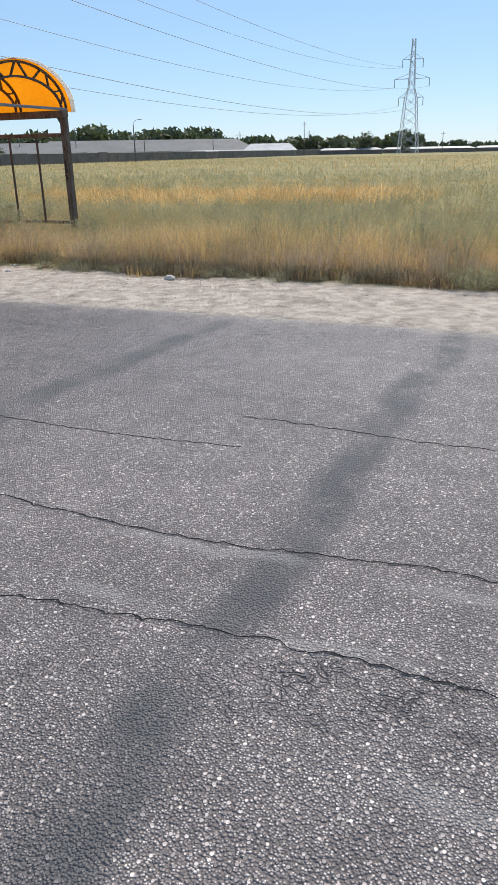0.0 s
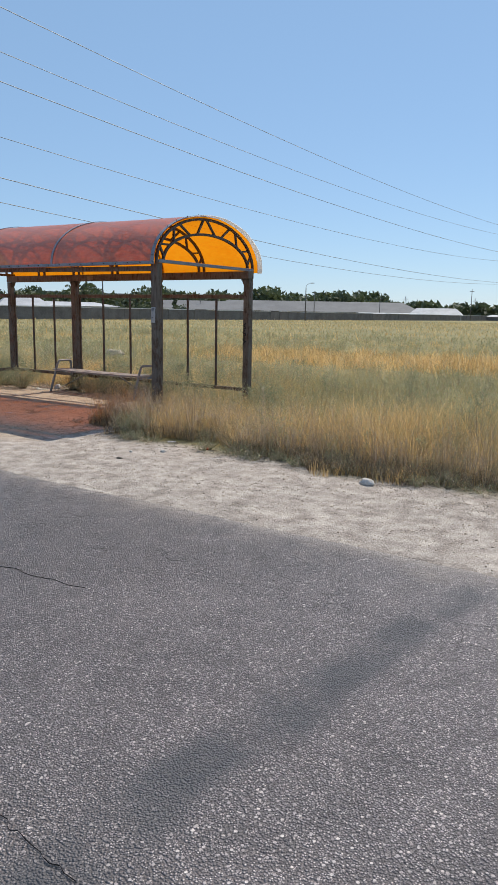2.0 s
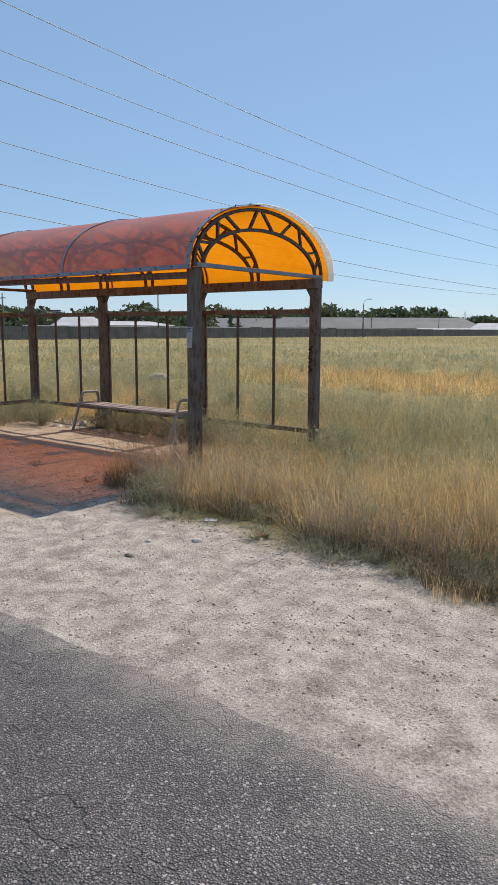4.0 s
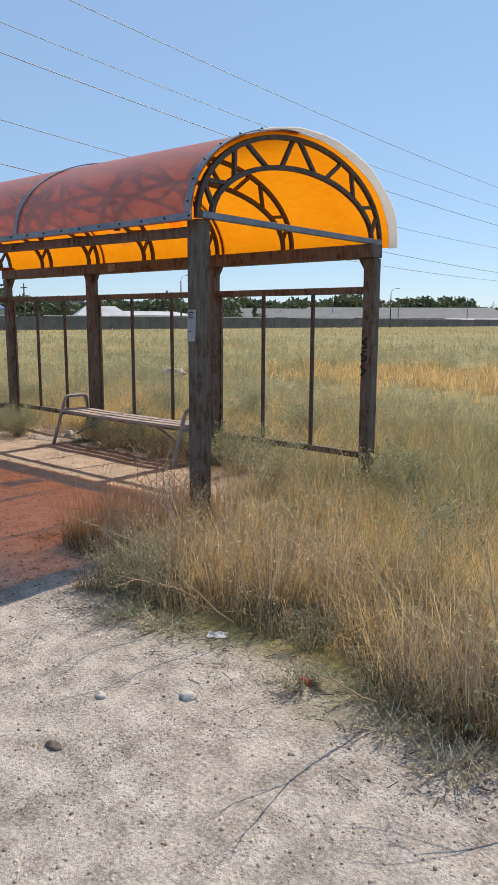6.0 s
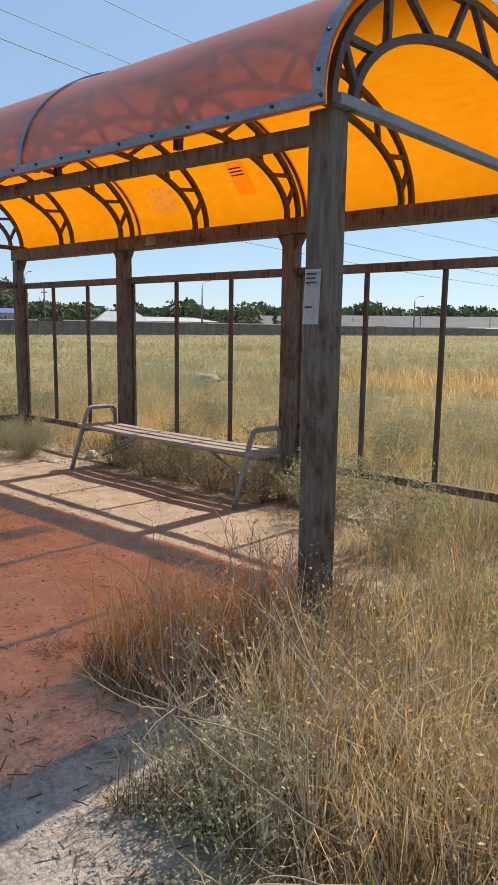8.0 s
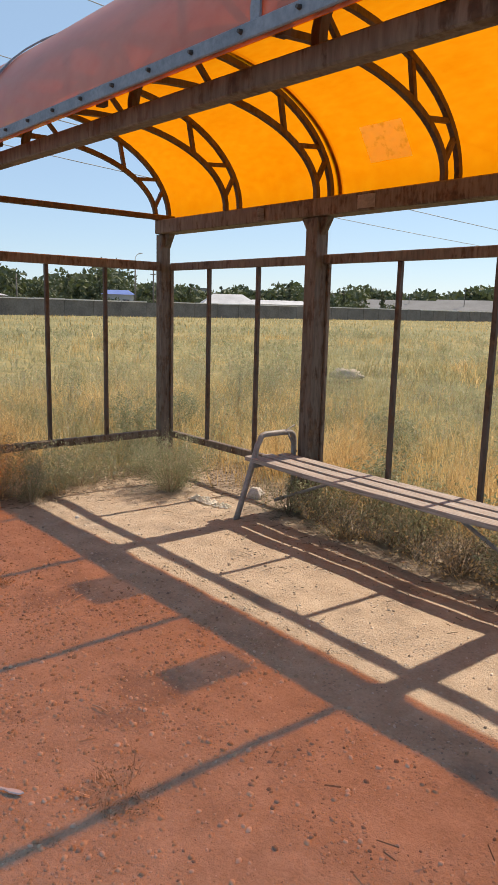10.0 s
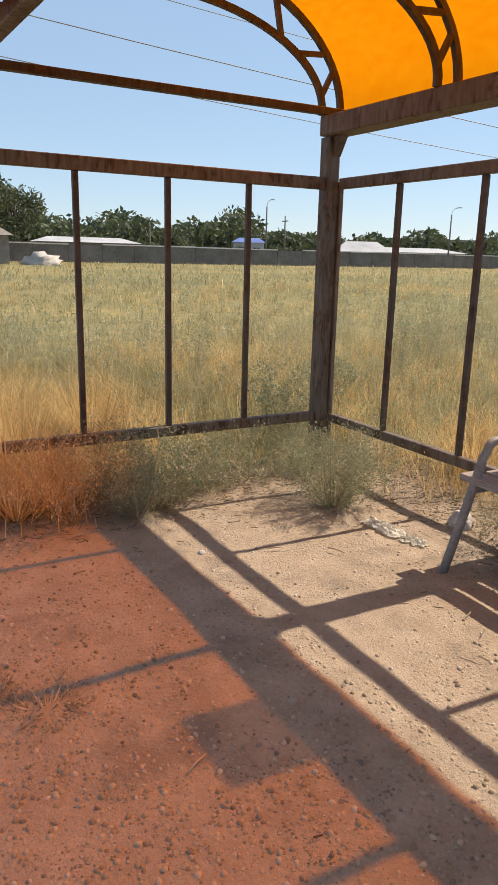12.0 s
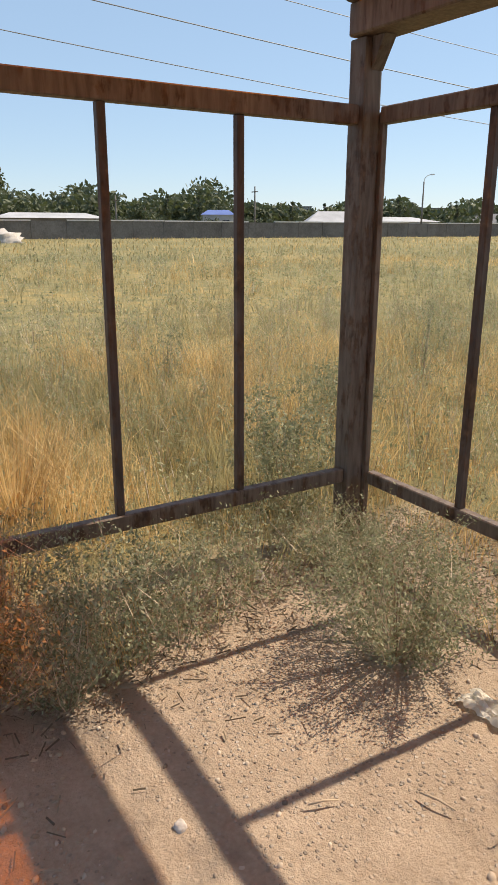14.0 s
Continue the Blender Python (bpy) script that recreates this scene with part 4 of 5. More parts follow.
def grow_field():
    g = np.random.default_rng(77)
    dry, green = [], []
    # (x range, y range, number, height, width): nearest first
    zones = (((5.2, 15.0), (-4.1, 0.6), 80000, 0.56, 0.0029, None),
             ((-7.0, 15.5), (-3.2, 7.5), 45000, 0.38, 0.0036, None),
             ((-24.0, 24.0), (-3.2, 30.0), 58000, 0.34, 0.0085, (-7.0, 15.5, 7.5)),
             ((-4.5, 7.5), (0.08, 4.5), 36000, 0.34, 0.0034, None),
             ((-5.0, -0.08), (-3.0, 0.6), 15000, 0.36, 0.0034, None),
             ((-6.0, 11.0), (9.0, 16.5), 20000, 0.42, 0.012, None),
             ((-79.0, 60.0), (-30.0, 175.0), 48000, 0.30, 0.05, (-24.0, 24.0, 30.0)))
    for (x0, x1), (y0, y1), n, tall, wide, skip in zones:
        x, y = g.uniform(x0, x1, n), g.uniform(y0, y1, n)
        # tufts: pull the blades towards scattered hearts
        way = g.random(n) * 6.283
        size = np.ones(n)
        flop = np.zeros(n)
        tone = g.random(n)
        if wide < 0.02:
            k = n // 30
            cx, cy = g.uniform(x0, x1, k), g.uniform(y0, y1, k)
            own = g.integers(0, k, n)
            spread = (0.05 + 0.10 * g.random(k))[own] * (1 if wide < 0.006 else 1.7)
            pull = g.random(n) < 0.8
            way = np.where(pull, (g.random(k) * 6.283)[own] + g.normal(size=n) * 0.7, way)
            size = np.where(pull, (0.55 + 0.8 * g.random(k))[own], 0.7)
            flop = np.where(pull, (0.7 * g.random(k) ** 2)[own], 0)
            tone = np.where(pull, (g.random(k))[own] * 0.8 + 0.2 * tone, tone)
            x = np.where(pull, cx[own] + g.normal(size=n) * spread, x)
            y = np.where(pull, cy[own] + g.normal(size=n) * spread, y)
        keep = ~bare(x, y) & ((y > -3.9) if wide < 0.02 else ((x < -24) | (y > 0)) & (y > -3.5))
        if skip:
            keep &= ~((x > skip[0]) & (x < skip[1]) & (y < skip[2]))
        x, y, way, size, flop, tone = x[keep], y[keep], way[keep], size[keep], flop[keep], tone[keep]
        is_dry = tone < gold(x, y)
        strip = np.clip((y + 3.5) / 0.5, 0.25, 1.0)
        low = np.where((x < 0.9) & (x > -0.4) & (y > -1.9), 0.55, 1.0) * np.where((x > 0.5) & (x < 5.5) & (y < 0.25), 0.5, 1.0)
        h = tall * (0.45 + 0.75 * g.random(len(x))) * (1 + 0.25 * waves(x, y, 0.8, 12) + 0.25 * waves(x, y, 3.2, 13)) * strip * low * size
        w = wide * (0.6 + 0.9 * g.random(len(x)))
        lean = 0.12 + 0.6 * g.random(len(x)) ** 1.6 + flop
        d = is_dry
        b = blades(g, x[d], y[d], h[d], w[d], lean[d], way[d])
        dry.append(b)
        if wide < 0.02:
            tips = b[0].reshape(-1, 5, 3)[:, 4]
            pick = g.random(len(tips)) < (0.5 if wide < 0.006 else 0.2)
            dry.append(seed_heads(g, tips[pick, 0], tips[pick, 1], tips[pick, 2] - 0.02, (0.012 + 0.02 * g.random(pick.sum())) * (1 if wide < 0.006 else 1.6)))
        e = ~d
        green.append(blades(g, x[e], y[e], h[e] * 0.8, w[e] * 1.15, lean[e], way[e]))
    # short dark blades added low in the verge to imitate shade under the grass
    x, y = g.uniform(5.3, 15.4, 46000), g.uniform(-3.7, -2.0, 46000)
    keep = ~bare(x, y)
    x, y = x[keep], y[keep]
    n = len(x)
    under = blades(g, x, y, 0.10 + 0.16 * g.random(n), 0.004 + 0 * x, 0.3 + 1.2 * g.random(n), g.random(n) * 6.283)
    tagged(new("undergrowth", big_mesh("undergrowth", *under, M_LITTER)), "brown tangled dead blades that darken the shaded base of the grass", "undergrowth", kind="stuff")
    tagged(new("dry_grass", big_mesh("dry_grass", *joined(dry), M_DRY)), "tall golden dry grass with seed heads", "grass", kind="stuff")
    tagged(new("green_grass", big_mesh("green_grass", *joined(green), M_GREEN)), "olive green grass of the field", "grass", kind="stuff")


grow_field()


def weed_arrays(g, r, h, stems, leaves, leaf, thick=0.0035):
    """A bushy weed: thin forked stems as narrow strips and many small leaves along them."""
    chunks_s, chunks_l = [], []
    pts = []
    for k in range(stems):
        a, out = g.random() * 6.283, r * math.sqrt(g.random())
        top = np.array((math.cos(a) * out, math.sin(a) * out, h * (0.55 + 0.5 * g.random()) * (1 - 0.35 * (out / r) ** 2)))
        foot = np.array((math.cos(a) * out * 0.12, math.sin(a) * out * 0.12, -0.02))
        mid = foot * 0.45 + top * 0.55 + np.array((math.cos(a), math.sin(a), 0)) * out * 0.12
        side = np.array((-math.sin(a), math.cos(a), 0)) * thick
        v = np.array((foot - side, foot + side, mid + side * 0.8, mid - side * 0.8, top))
        chunks_s.append((v, np.array([0, 1, 2, 3, 3, 2, 4]), np.array([4, 3])))
        for j in range(2):
            t = 0.35 + 0.5 * g.random()
            p = mid * (1 - t) + top * t
            b = g.random() * 6.283
            q = p + np.array((math.cos(b), math.sin(b), 0.9)) * r * 0.28 * (0.5 + g.random())
            chunks_s.append((np.array((p - side * 0.7, p + side * 0.7, q)), np.array([0, 1, 2]), np.array([3])))
            pts.append((p, q))
        pts.append((mid, top))
        pts.append((foot * 0.75 + mid * 0.25, mid))
        pts.append((foot * 0.5 + mid * 0.5, mid * 0.4 + top * 0.6))
    pa, pb = np.array([p[0] for p in pts]), np.array([p[1] for p in pts])
    if leaves:
        i = g.integers(0, len(pts), leaves)
        t = g.random(leaves)[:, None]
        c = pa[i] * (1 - t) + pb[i] * t + g.normal(size=(leaves, 3)) * r * 0.045
        u = g.normal(size=(leaves, 3))
        u /= np.linalg.norm(u, axis=1)[:, None]
        w = np.cross(u, g.normal(size=(leaves, 3)))
        w /= np.linalg.norm(w, axis=1)[:, None]
        s = leaf * (0.5 + g.random(leaves))[:, None]
        v = np.stack((c, c + u * s * 0.5 + w * s * 0.22, c + u * s, c + u * s * 0.5 - w * s * 0.22), 1).reshape(-1, 3)
        chunks_l.append((v, np.arange(leaves * 4), np.full(leaves, 4)))
    return joined(chunks_s), (joined(chunks_l) if leaves else None)


def shrub(name, label, seed, at, r, h, stems, leaves, leaf, twig, green, category="shrub"):
    g = np.random.default_rng(seed)
    fine = 0.72 if at[0] < 1.2 and at[1] < 0.5 else 0.85
    st, lv = weed_arrays(g, r, h, stems, int(leaves * (1.5 if fine < 0.8 else 1.0)), leaf * 1.15 * fine, 0.0024)
    ob = thing(name, label, category, at=at)
    a = new("branchwork", big_mesh("branchwork", *st, twig))
    a.parent = ob
    if lv:
        b = new("foliage", big_mesh("foliage", *lv, green))
        b.parent = ob
    return ob


shrub("weed_bush", "grey-green bushy weed growing on bare soil", 1, (0.88, -0.56, 0), 0.38, 0.47, 110, 9500, 0.015, M_TWIG, M_BUSH)
shrub("weed_bush", "sprawling grey-green weed inside the shelter", 2, (0.36, -1.42, 0), 0.42, 0.40, 60, 3600, 0.020, M_TWIG, M_BUSH)
shrub("weed_bush", "low grey-green weed along the rail", 3, (0.22, -0.75, 0), 0.36, 0.34, 45, 2200, 0.018, M_TWIG, M_BUSH)
shrub("weed_bush", "sprawling weed with dry tips beside the post", 4, (0.45, -1.95, 0), 0.42, 0.48, 60, 2000, 0.018, M_TWIG, M_DRY)
shrub("weed_bush", "green leafy weed behind the rail", 5, (-0.42, -0.12, 0), 0.34, 0.72, 50, 3600, 0.024, M_TWIG, M_BUSH)
shrub("weed_bush", "dark green weed at the edge of the lay-by", 6, (6.55, -3.25, 0), 0.27, 0.36, 60, 4200, 0.016, M_TWIG, M_BUSH)
shrub("weed_bush", "green weed beside the field post", 7, (6.45, -0.15, 0), 0.40, 0.50, 50, 3600, 0.026, M_TWIG, M_BUSH)
shrub("weed_bush", "grey-green weed behind the bench", 8, (2.5, 0.25, 0), 0.34, 0.62, 45, 3000, 0.024, M_TWIG, M_BUSH)
shrub("weed_bush", "grey-green weed behind the bench", 9, (3.55, 0.35, 0), 0.36, 0.66, 45, 3000, 0.024, M_TWIG, M_BUSH)
shrub("weed_bush", "tall grey-green weed at the end of the bench", 10, (4.75, -0.35, 0), 0.40, 0.62, 60, 3600, 0.022, M_TWIG, M_BUSH)
shrub("weed_bush", "dusty green weed in the grass", 11, (5.55, -0.75, 0), 0.42, 0.62, 60, 3600, 0.022, M_TWIG, M_BUSH)
shrub("dry_bush", "pale dry twiggy bush at the edge of the lay-by", 12, (6.42, -2.85, 0), 0.52, 0.62, 130, 900, 0.016, M_TWIG, M_DRY)
shrub("dry_bush", "brown dry bush round the foot of a post", 13, (5.85, -2.35, 0), 0.48, 0.55, 120, 1600, 0.016, M_TWIG, M_DRY)
shrub("dry_bush", "pale dry twiggy bush in the grass", 14, (7.25, -2.9, 0), 0.45, 0.66, 90, 900, 0.016, M_TWIG, M_DRY)
shrub("dry_bush", "dry twigs and litter under the bench", 15, (2.6, -0.28, 0), 0.4, 0.26, 90, 1200, 0.016, M_TWIG, M_DRY)
shrub("dry_bush", "dry twigs and litter under the bench", 16, (3.4, -0.25, 0), 0.42, 0.28, 90, 1200, 0.016, M_TWIG, M_DRY)
shrub("dry_bush", "dry twigs at the foot of the bench", 17, (4.0, -0.3, 0), 0.36, 0.24, 70, 900, 0.016, M_TWIG, M_DRY)


for k, (x, y, r, h) in enumerate(((0.18, -0.35, 0.3, 0.30), (0.32, -1.08, 0.34, 0.36), (0.12, -1.7, 0.36, 0.5), (0.55, -1.62, 0.3, 0.32), (0.4, -0.22, 0.3, 0.24))):
    shrub("weed_bush", "low dusty weed along the end rail", 60 + k, (x, y, 0), r, h, 70, 3200, 0.015, M_TWIG, M_BUSH)
for k, (x, y) in enumerate(((0.9, 2.2), (2.4, 2.5), (-1.6, 1.2), (4.0, 1.8))):
    shrub("weed_bush", "leafy green weed in the dry grass", 70 + k, (x, y, 0), 0.36, 0.55, 60, 4200, 0.022, M_TWIG, M_BUSH)
for k, (x, y, r, h) in enumerate(((2.15, -0.12, 0.3, 0.36), (2.95, -0.08, 0.34, 0.40), (3.75, -0.06, 0.34, 0.38), (4.3, -0.1, 0.3, 0.42))):
    shrub("weed_bush", "dusty weed growing behind the bench", 30 + k, (x, y, 0), r, h, 70, 4200, 0.018, M_TWIG, M_BUSH)
for k, (x, y, r) in enumerate(((2.04, -2.5, 0.16), (3.95, -2.77, 0.15), (5.19, -2.99, 0.12), (1.9, -2.62, 0.10))):
    shrub("grass_tuft", "small flat green tuft on trodden soil", 50 + k, (x, y, 0), r, 0.035, 60, 700, 0.006, M_TWIG, M_TREE, "grass")


shrub("weed_bush", "low bright green weed at the edge of the road verge", 140, (13.9, -3.55, 0), 0.34, 0.26, 70, 3000, 0.02, M_TWIG, M_WEED)
for k, (x, y, rad, h) in enumerate(((0.30, -2.22, 0.46, 0.42), (0.06, -2.5, 0.42, 0.36), (-0.32, -2.62, 0.42, 0.42), (0.18, -1.98, 0.40, 0.46))):
    shrub("dry_grass_tuft", "golden dry grass tuft at the foot of the corner post", 150 + k, (x, y, 0), rad, h, 260, 900, 0.012, M_DRY, M_DRY, "grass")
for k, (x, y, rad, h) in enumerate(((-0.75, -1.95, 0.5, 0.62), (-1.1, -1.35, 0.5, 0.66), (-0.9, -2.5, 0.5, 0.6), (-1.6, -1.9, 0.55, 0.66), (-1.5, -2.7, 0.5, 0.6), (-2.2, -2.2, 0.55, 0.62), (0.75, 0.7, 0.45, 0.5), (1.6, 0.75, 0.45, 0.5), (2.9, 0.95, 0.45, 0.5), (1.15, 1.3, 0.5, 0.55))):
    shrub("dry_grass_tuft", "pale golden tuft of long dry grass behind the rail", 160 + k, (x, y, 0), rad, h, 300, 500, 0.012, M_DRY, M_DRY, "grass")
for k in range(9):
    x = 1.95 + 0.3 * k
    shrub("dry_bush", "dark tangled dead weed under the bench", 180 + k, (x, -0.22 + 0.08 * math.sin(k * 2.4), 0), 0.30, 0.30 + 0.06 * math.sin(k * 1.9), 80, 1500, 0.013, M_LITTER, M_LITTER if k % 2 else M_BUSH)
for k in range(26):
    x = 6.5 + k * 0.33 + 0.1 * math.sin(k * 4.3)
    if abs(x - 7.3) > 0.3:
        shrub("verge_weed", "dark grey-green weed creeping over the verge", 200 + k, (x, -3.24 + 0.1 * math.sin(k * 1.9), 0), 0.24 + 0.05 * math.sin(k * 2.7), 0.17 + 0.05 * math.sin(k * 3.7), 60, 1100, 0.013, M_LITTER, M_BUSH)
for k in range(16):
    x = 6.75 + k * 0.37 + 0.12 * math.sin(k * 5.1)
    if abs(x - 7.3) > 0.25:
        shrub("creeping_weed", "low grey-green creeping weed at the edge of the lay-by", 90 + k, (x, -3.52 + 0.09 * math.sin(k * 2.3), 0), 0.19 + 0.05 * math.sin(k * 1.7), 0.11 + 0.03 * math.sin(k * 3.1), 46, 800, 0.014, M_TWIG, M_BUSH, "weed")
for k, (x, y, h) in enumerate(((10.5, -1.6, 0.95), (9.2, -0.6, 0.9), (11.8, -2.3, 1.0), (12.9, -1.3, 0.95), (8.4, 1.5, 0.85), (7.8, -1.9, 0.8), (13.6, -2.7, 0.9), (10.2, 1.2, 0.9), (7.2, 0.9, 0.8), (-2.2, 2.6, 0.9), (-3.4, 0.6, 0.8), (5.2, 3.4, 0.85))):
    shrub("tall_weed", "tall thin branching weed standing above the grass", 120 + k, (x, y, 0), 0.26, h, 16, 1100, 0.02, M_TWIG, M_BUSH, "weed")


def dead_branch(seed, at, turn, size, label):
    """A pale dead stalk that forks again and again into thin twigs."""
    g = random.Random(seed)
    ob = thing("dead_branch", label, "branch", at=at, turn=turn)

    def grow(p, d, length, r, depth):
        pts = [p]
        for _ in range(4):
            d = (d + Vector((g.uniform(-0.25, 0.25), g.uniform(-0.25, 0.25), g.uniform(-0.18, 0.2)))).normalized()
            p = p + d * length / 4
            pts.append(p)
            if depth and g.random() < 0.85:
                side = (d + Vector((g.uniform(-1, 1), g.uniform(-1, 1), g.uniform(-0.3, 0.8)))).normalized()
                grow(p, side, length * g.uniform(0.35, 0.65), r * 0.6, depth - 1)
        part("twig", tube(pts, [r, r * 0.9, r * 0.8, r * 0.65, r * 0.4], 4), M_TWIG, ob)

    grow(Vector((0, 0, 0.0)), Vector((0.8, 0, 0.55)), size, 0.0042, 2)


for seed, at, turn, size in ((1, (6.5, -2.75, 0.22), 200, 0.5), (2, (6.45, -2.6, 0.3), 170, 0.5), (3, (6.75, -3.05, 0.12), 225, 0.6), (4, (6.9, -3.2, 0.10), 250, 0.6), (5, (7.1, -3.3, 0.12), 235, 0.5),
                             (6, (6.6, -2.9, 0.3), 150, 0.5), (7, (7.4, -3.35, 0.1), 260, 0.5), (8, (8.3, -3.5, 0.08), 250, 0.5), (9, (9.2, -3.45, 0.1), 215, 0.7), (10, (5.8, -2.7, 0.15), 190, 0.45)):
    dead_branch(seed, at, turn, size, "pale dead branching weed stalk")


def dry_weeds():
    """Pale dead weeds with many fine forked twigs, thick along the edge of the lay-by."""
    g = np.random.default_rng(63)
    kinds = [weed_arrays(g, 0.22, 0.52, 34, 60, 0.012, 0.0015) for _ in range(6)]
    x, y = g.uniform(5.6, 15.2, 420), -3.32 + 2.4 * g.random(420) ** 2
    ok = ~bare(x, y) & ~((x < 6.3) & (y > -1.9))
    stems, leaves = [], []
    for px, py in zip(x[ok], y[ok]):
        k, a, sc = g.integers(0, len(kinds)), g.random() * 6.283, 0.55 + 0.6 * g.random()
        rot = np.array(((math.cos(a), -math.sin(a), 0), (math.sin(a), math.cos(a), 0), (0, 0, 1))) * sc
        for src, dst in zip(kinds[k], (stems, leaves)):
            dst.append((src[0] @ rot.T + np.array((px, py, 0)), src[1], src[2]))
    tagged(new("dry_weed_stems", big_mesh("dry_weed_stems", *joined(stems), M_TWIG)), "pale forked twigs of dead weeds", "weeds", kind="stuff")
    tagged(new("dry_weed_leaves", big_mesh("dry_weed_leaves", *joined(leaves), M_DRY)), "small curled dry leaves of dead weeds", "weeds", kind="stuff")


dry_weeds()


def field_weeds():
    """The countless bushy weeds between the grasses."""
    g = np.random.default_rng(55)
    kinds = [weed_arrays(g, 0.27, 0.46, 9, 120, 0.0225, 0.002) for _ in range(8)]
    coarse = [weed_arrays(g, 0.40, 0.44, 4, 44, 0.05) for _ in range(6)]
    stems, leaves = [], []
    for shapes, n, x0, x1, y0, y1, skip in ((kinds, 2700, -8, 14.5, -3.4, 8, 0), (coarse, 4000, -32, 24, -3, 38, 8)):
        x, y = g.uniform(x0, x1, n), g.uniform(y0, y1, n)
        ok = ~bare(x, y) & (g.random(n) > gold(x, y) * 0.95) & ~((np.abs(x - 3) < 3.3) & (y < 0.3)) & ((skip == 0) | (y > skip) | (x < -8) | (x > 14.5)) & (y > -3.3)
        for px, py in zip(x[ok], y[ok]):
            k, a = g.integers(0, len(shapes)), g.random() * 6.283
            sc = 0.6 + 0.6 * g.random()
            rot = np.array(((math.cos(a), -math.sin(a), 0), (math.sin(a), math.cos(a), 0), (0, 0, 1))) * sc
            for src, dst in zip(shapes[k], (stems, leaves)):
                dst.append((src[0] @ rot.T + np.array((px, py, 0)), src[1], src[2]))
    tagged(new("weed_stems", big_mesh("weed_stems", *joined(stems), M_TWIG)), "thin stems of the field weeds", "weeds", kind="stuff")
    tagged(new("field_weeds", big_mesh("field_weeds", *joined(leaves), M_WEED)), "grey-green bushy weeds between the grasses", "weeds", kind="stuff")


field_weeds()


# ---- litter and pebbles on the soil ----
def straw_litter():
    g = np.random.default_rng(91)
    x, y = g.uniform(-0.3, 12.0, 120000), g.uniform(-4.4, 0.6, 120000)
    rail = np.exp(-((y - 0.05) / np.where((x > 1.7) & (x < 4.8), 0.52, 0.34)) ** 2) * (x < 6.3)
    end = np.exp(-((x - 0.3) / 0.4) ** 2) * (y > -2.5)
    verge = 0.3 * np.exp(-((y + 3.45) / 0.25) ** 2) * (x > 6.0)
    foot = np.exp(-((x - 5.9) / 0.6) ** 2 - ((y + 2.3) / 0.8) ** 2)
    ok = g.random(len(x)) < np.clip(np.maximum(np.maximum(rail, end), np.maximum(verge, foot)) + 0.004, 0, 1)
    x, y = x[ok], y[ok]
    n = len(x)
    a = g.random(n) * 6.283
    ln, w = 0.004 + 0.03 * g.random(n) ** 2, 0.0008 + 0.0018 * g.random(n)
    z0, z1 = 0.008 + 0.008 * g.random(n), 0.008 + 0.014 * g.random(n)
    d, q = np.stack((np.cos(a) * ln, np.sin(a) * ln), 1), np.stack((-np.sin(a) * w, np.cos(a) * w), 1)
    p = np.stack((x, y), 1)
    v = np.empty((n, 4, 3))
    for k, (xy, z) in enumerate(((p - d - q, z0), (p - d + q, z0 + 0.003), (p + d + q, z1 + 0.003), (p + d - q, z1))):
        v[:, k, :2], v[:, k, 2] = xy, z
    tagged(new("straw_litter", big_mesh("straw_litter", v.reshape(-1, 3), np.arange(n * 4), np.full(n, 4), M_LITTER)), "broken straw and dead leaves lying on the soil", "litter", kind="stuff")


straw_litter()



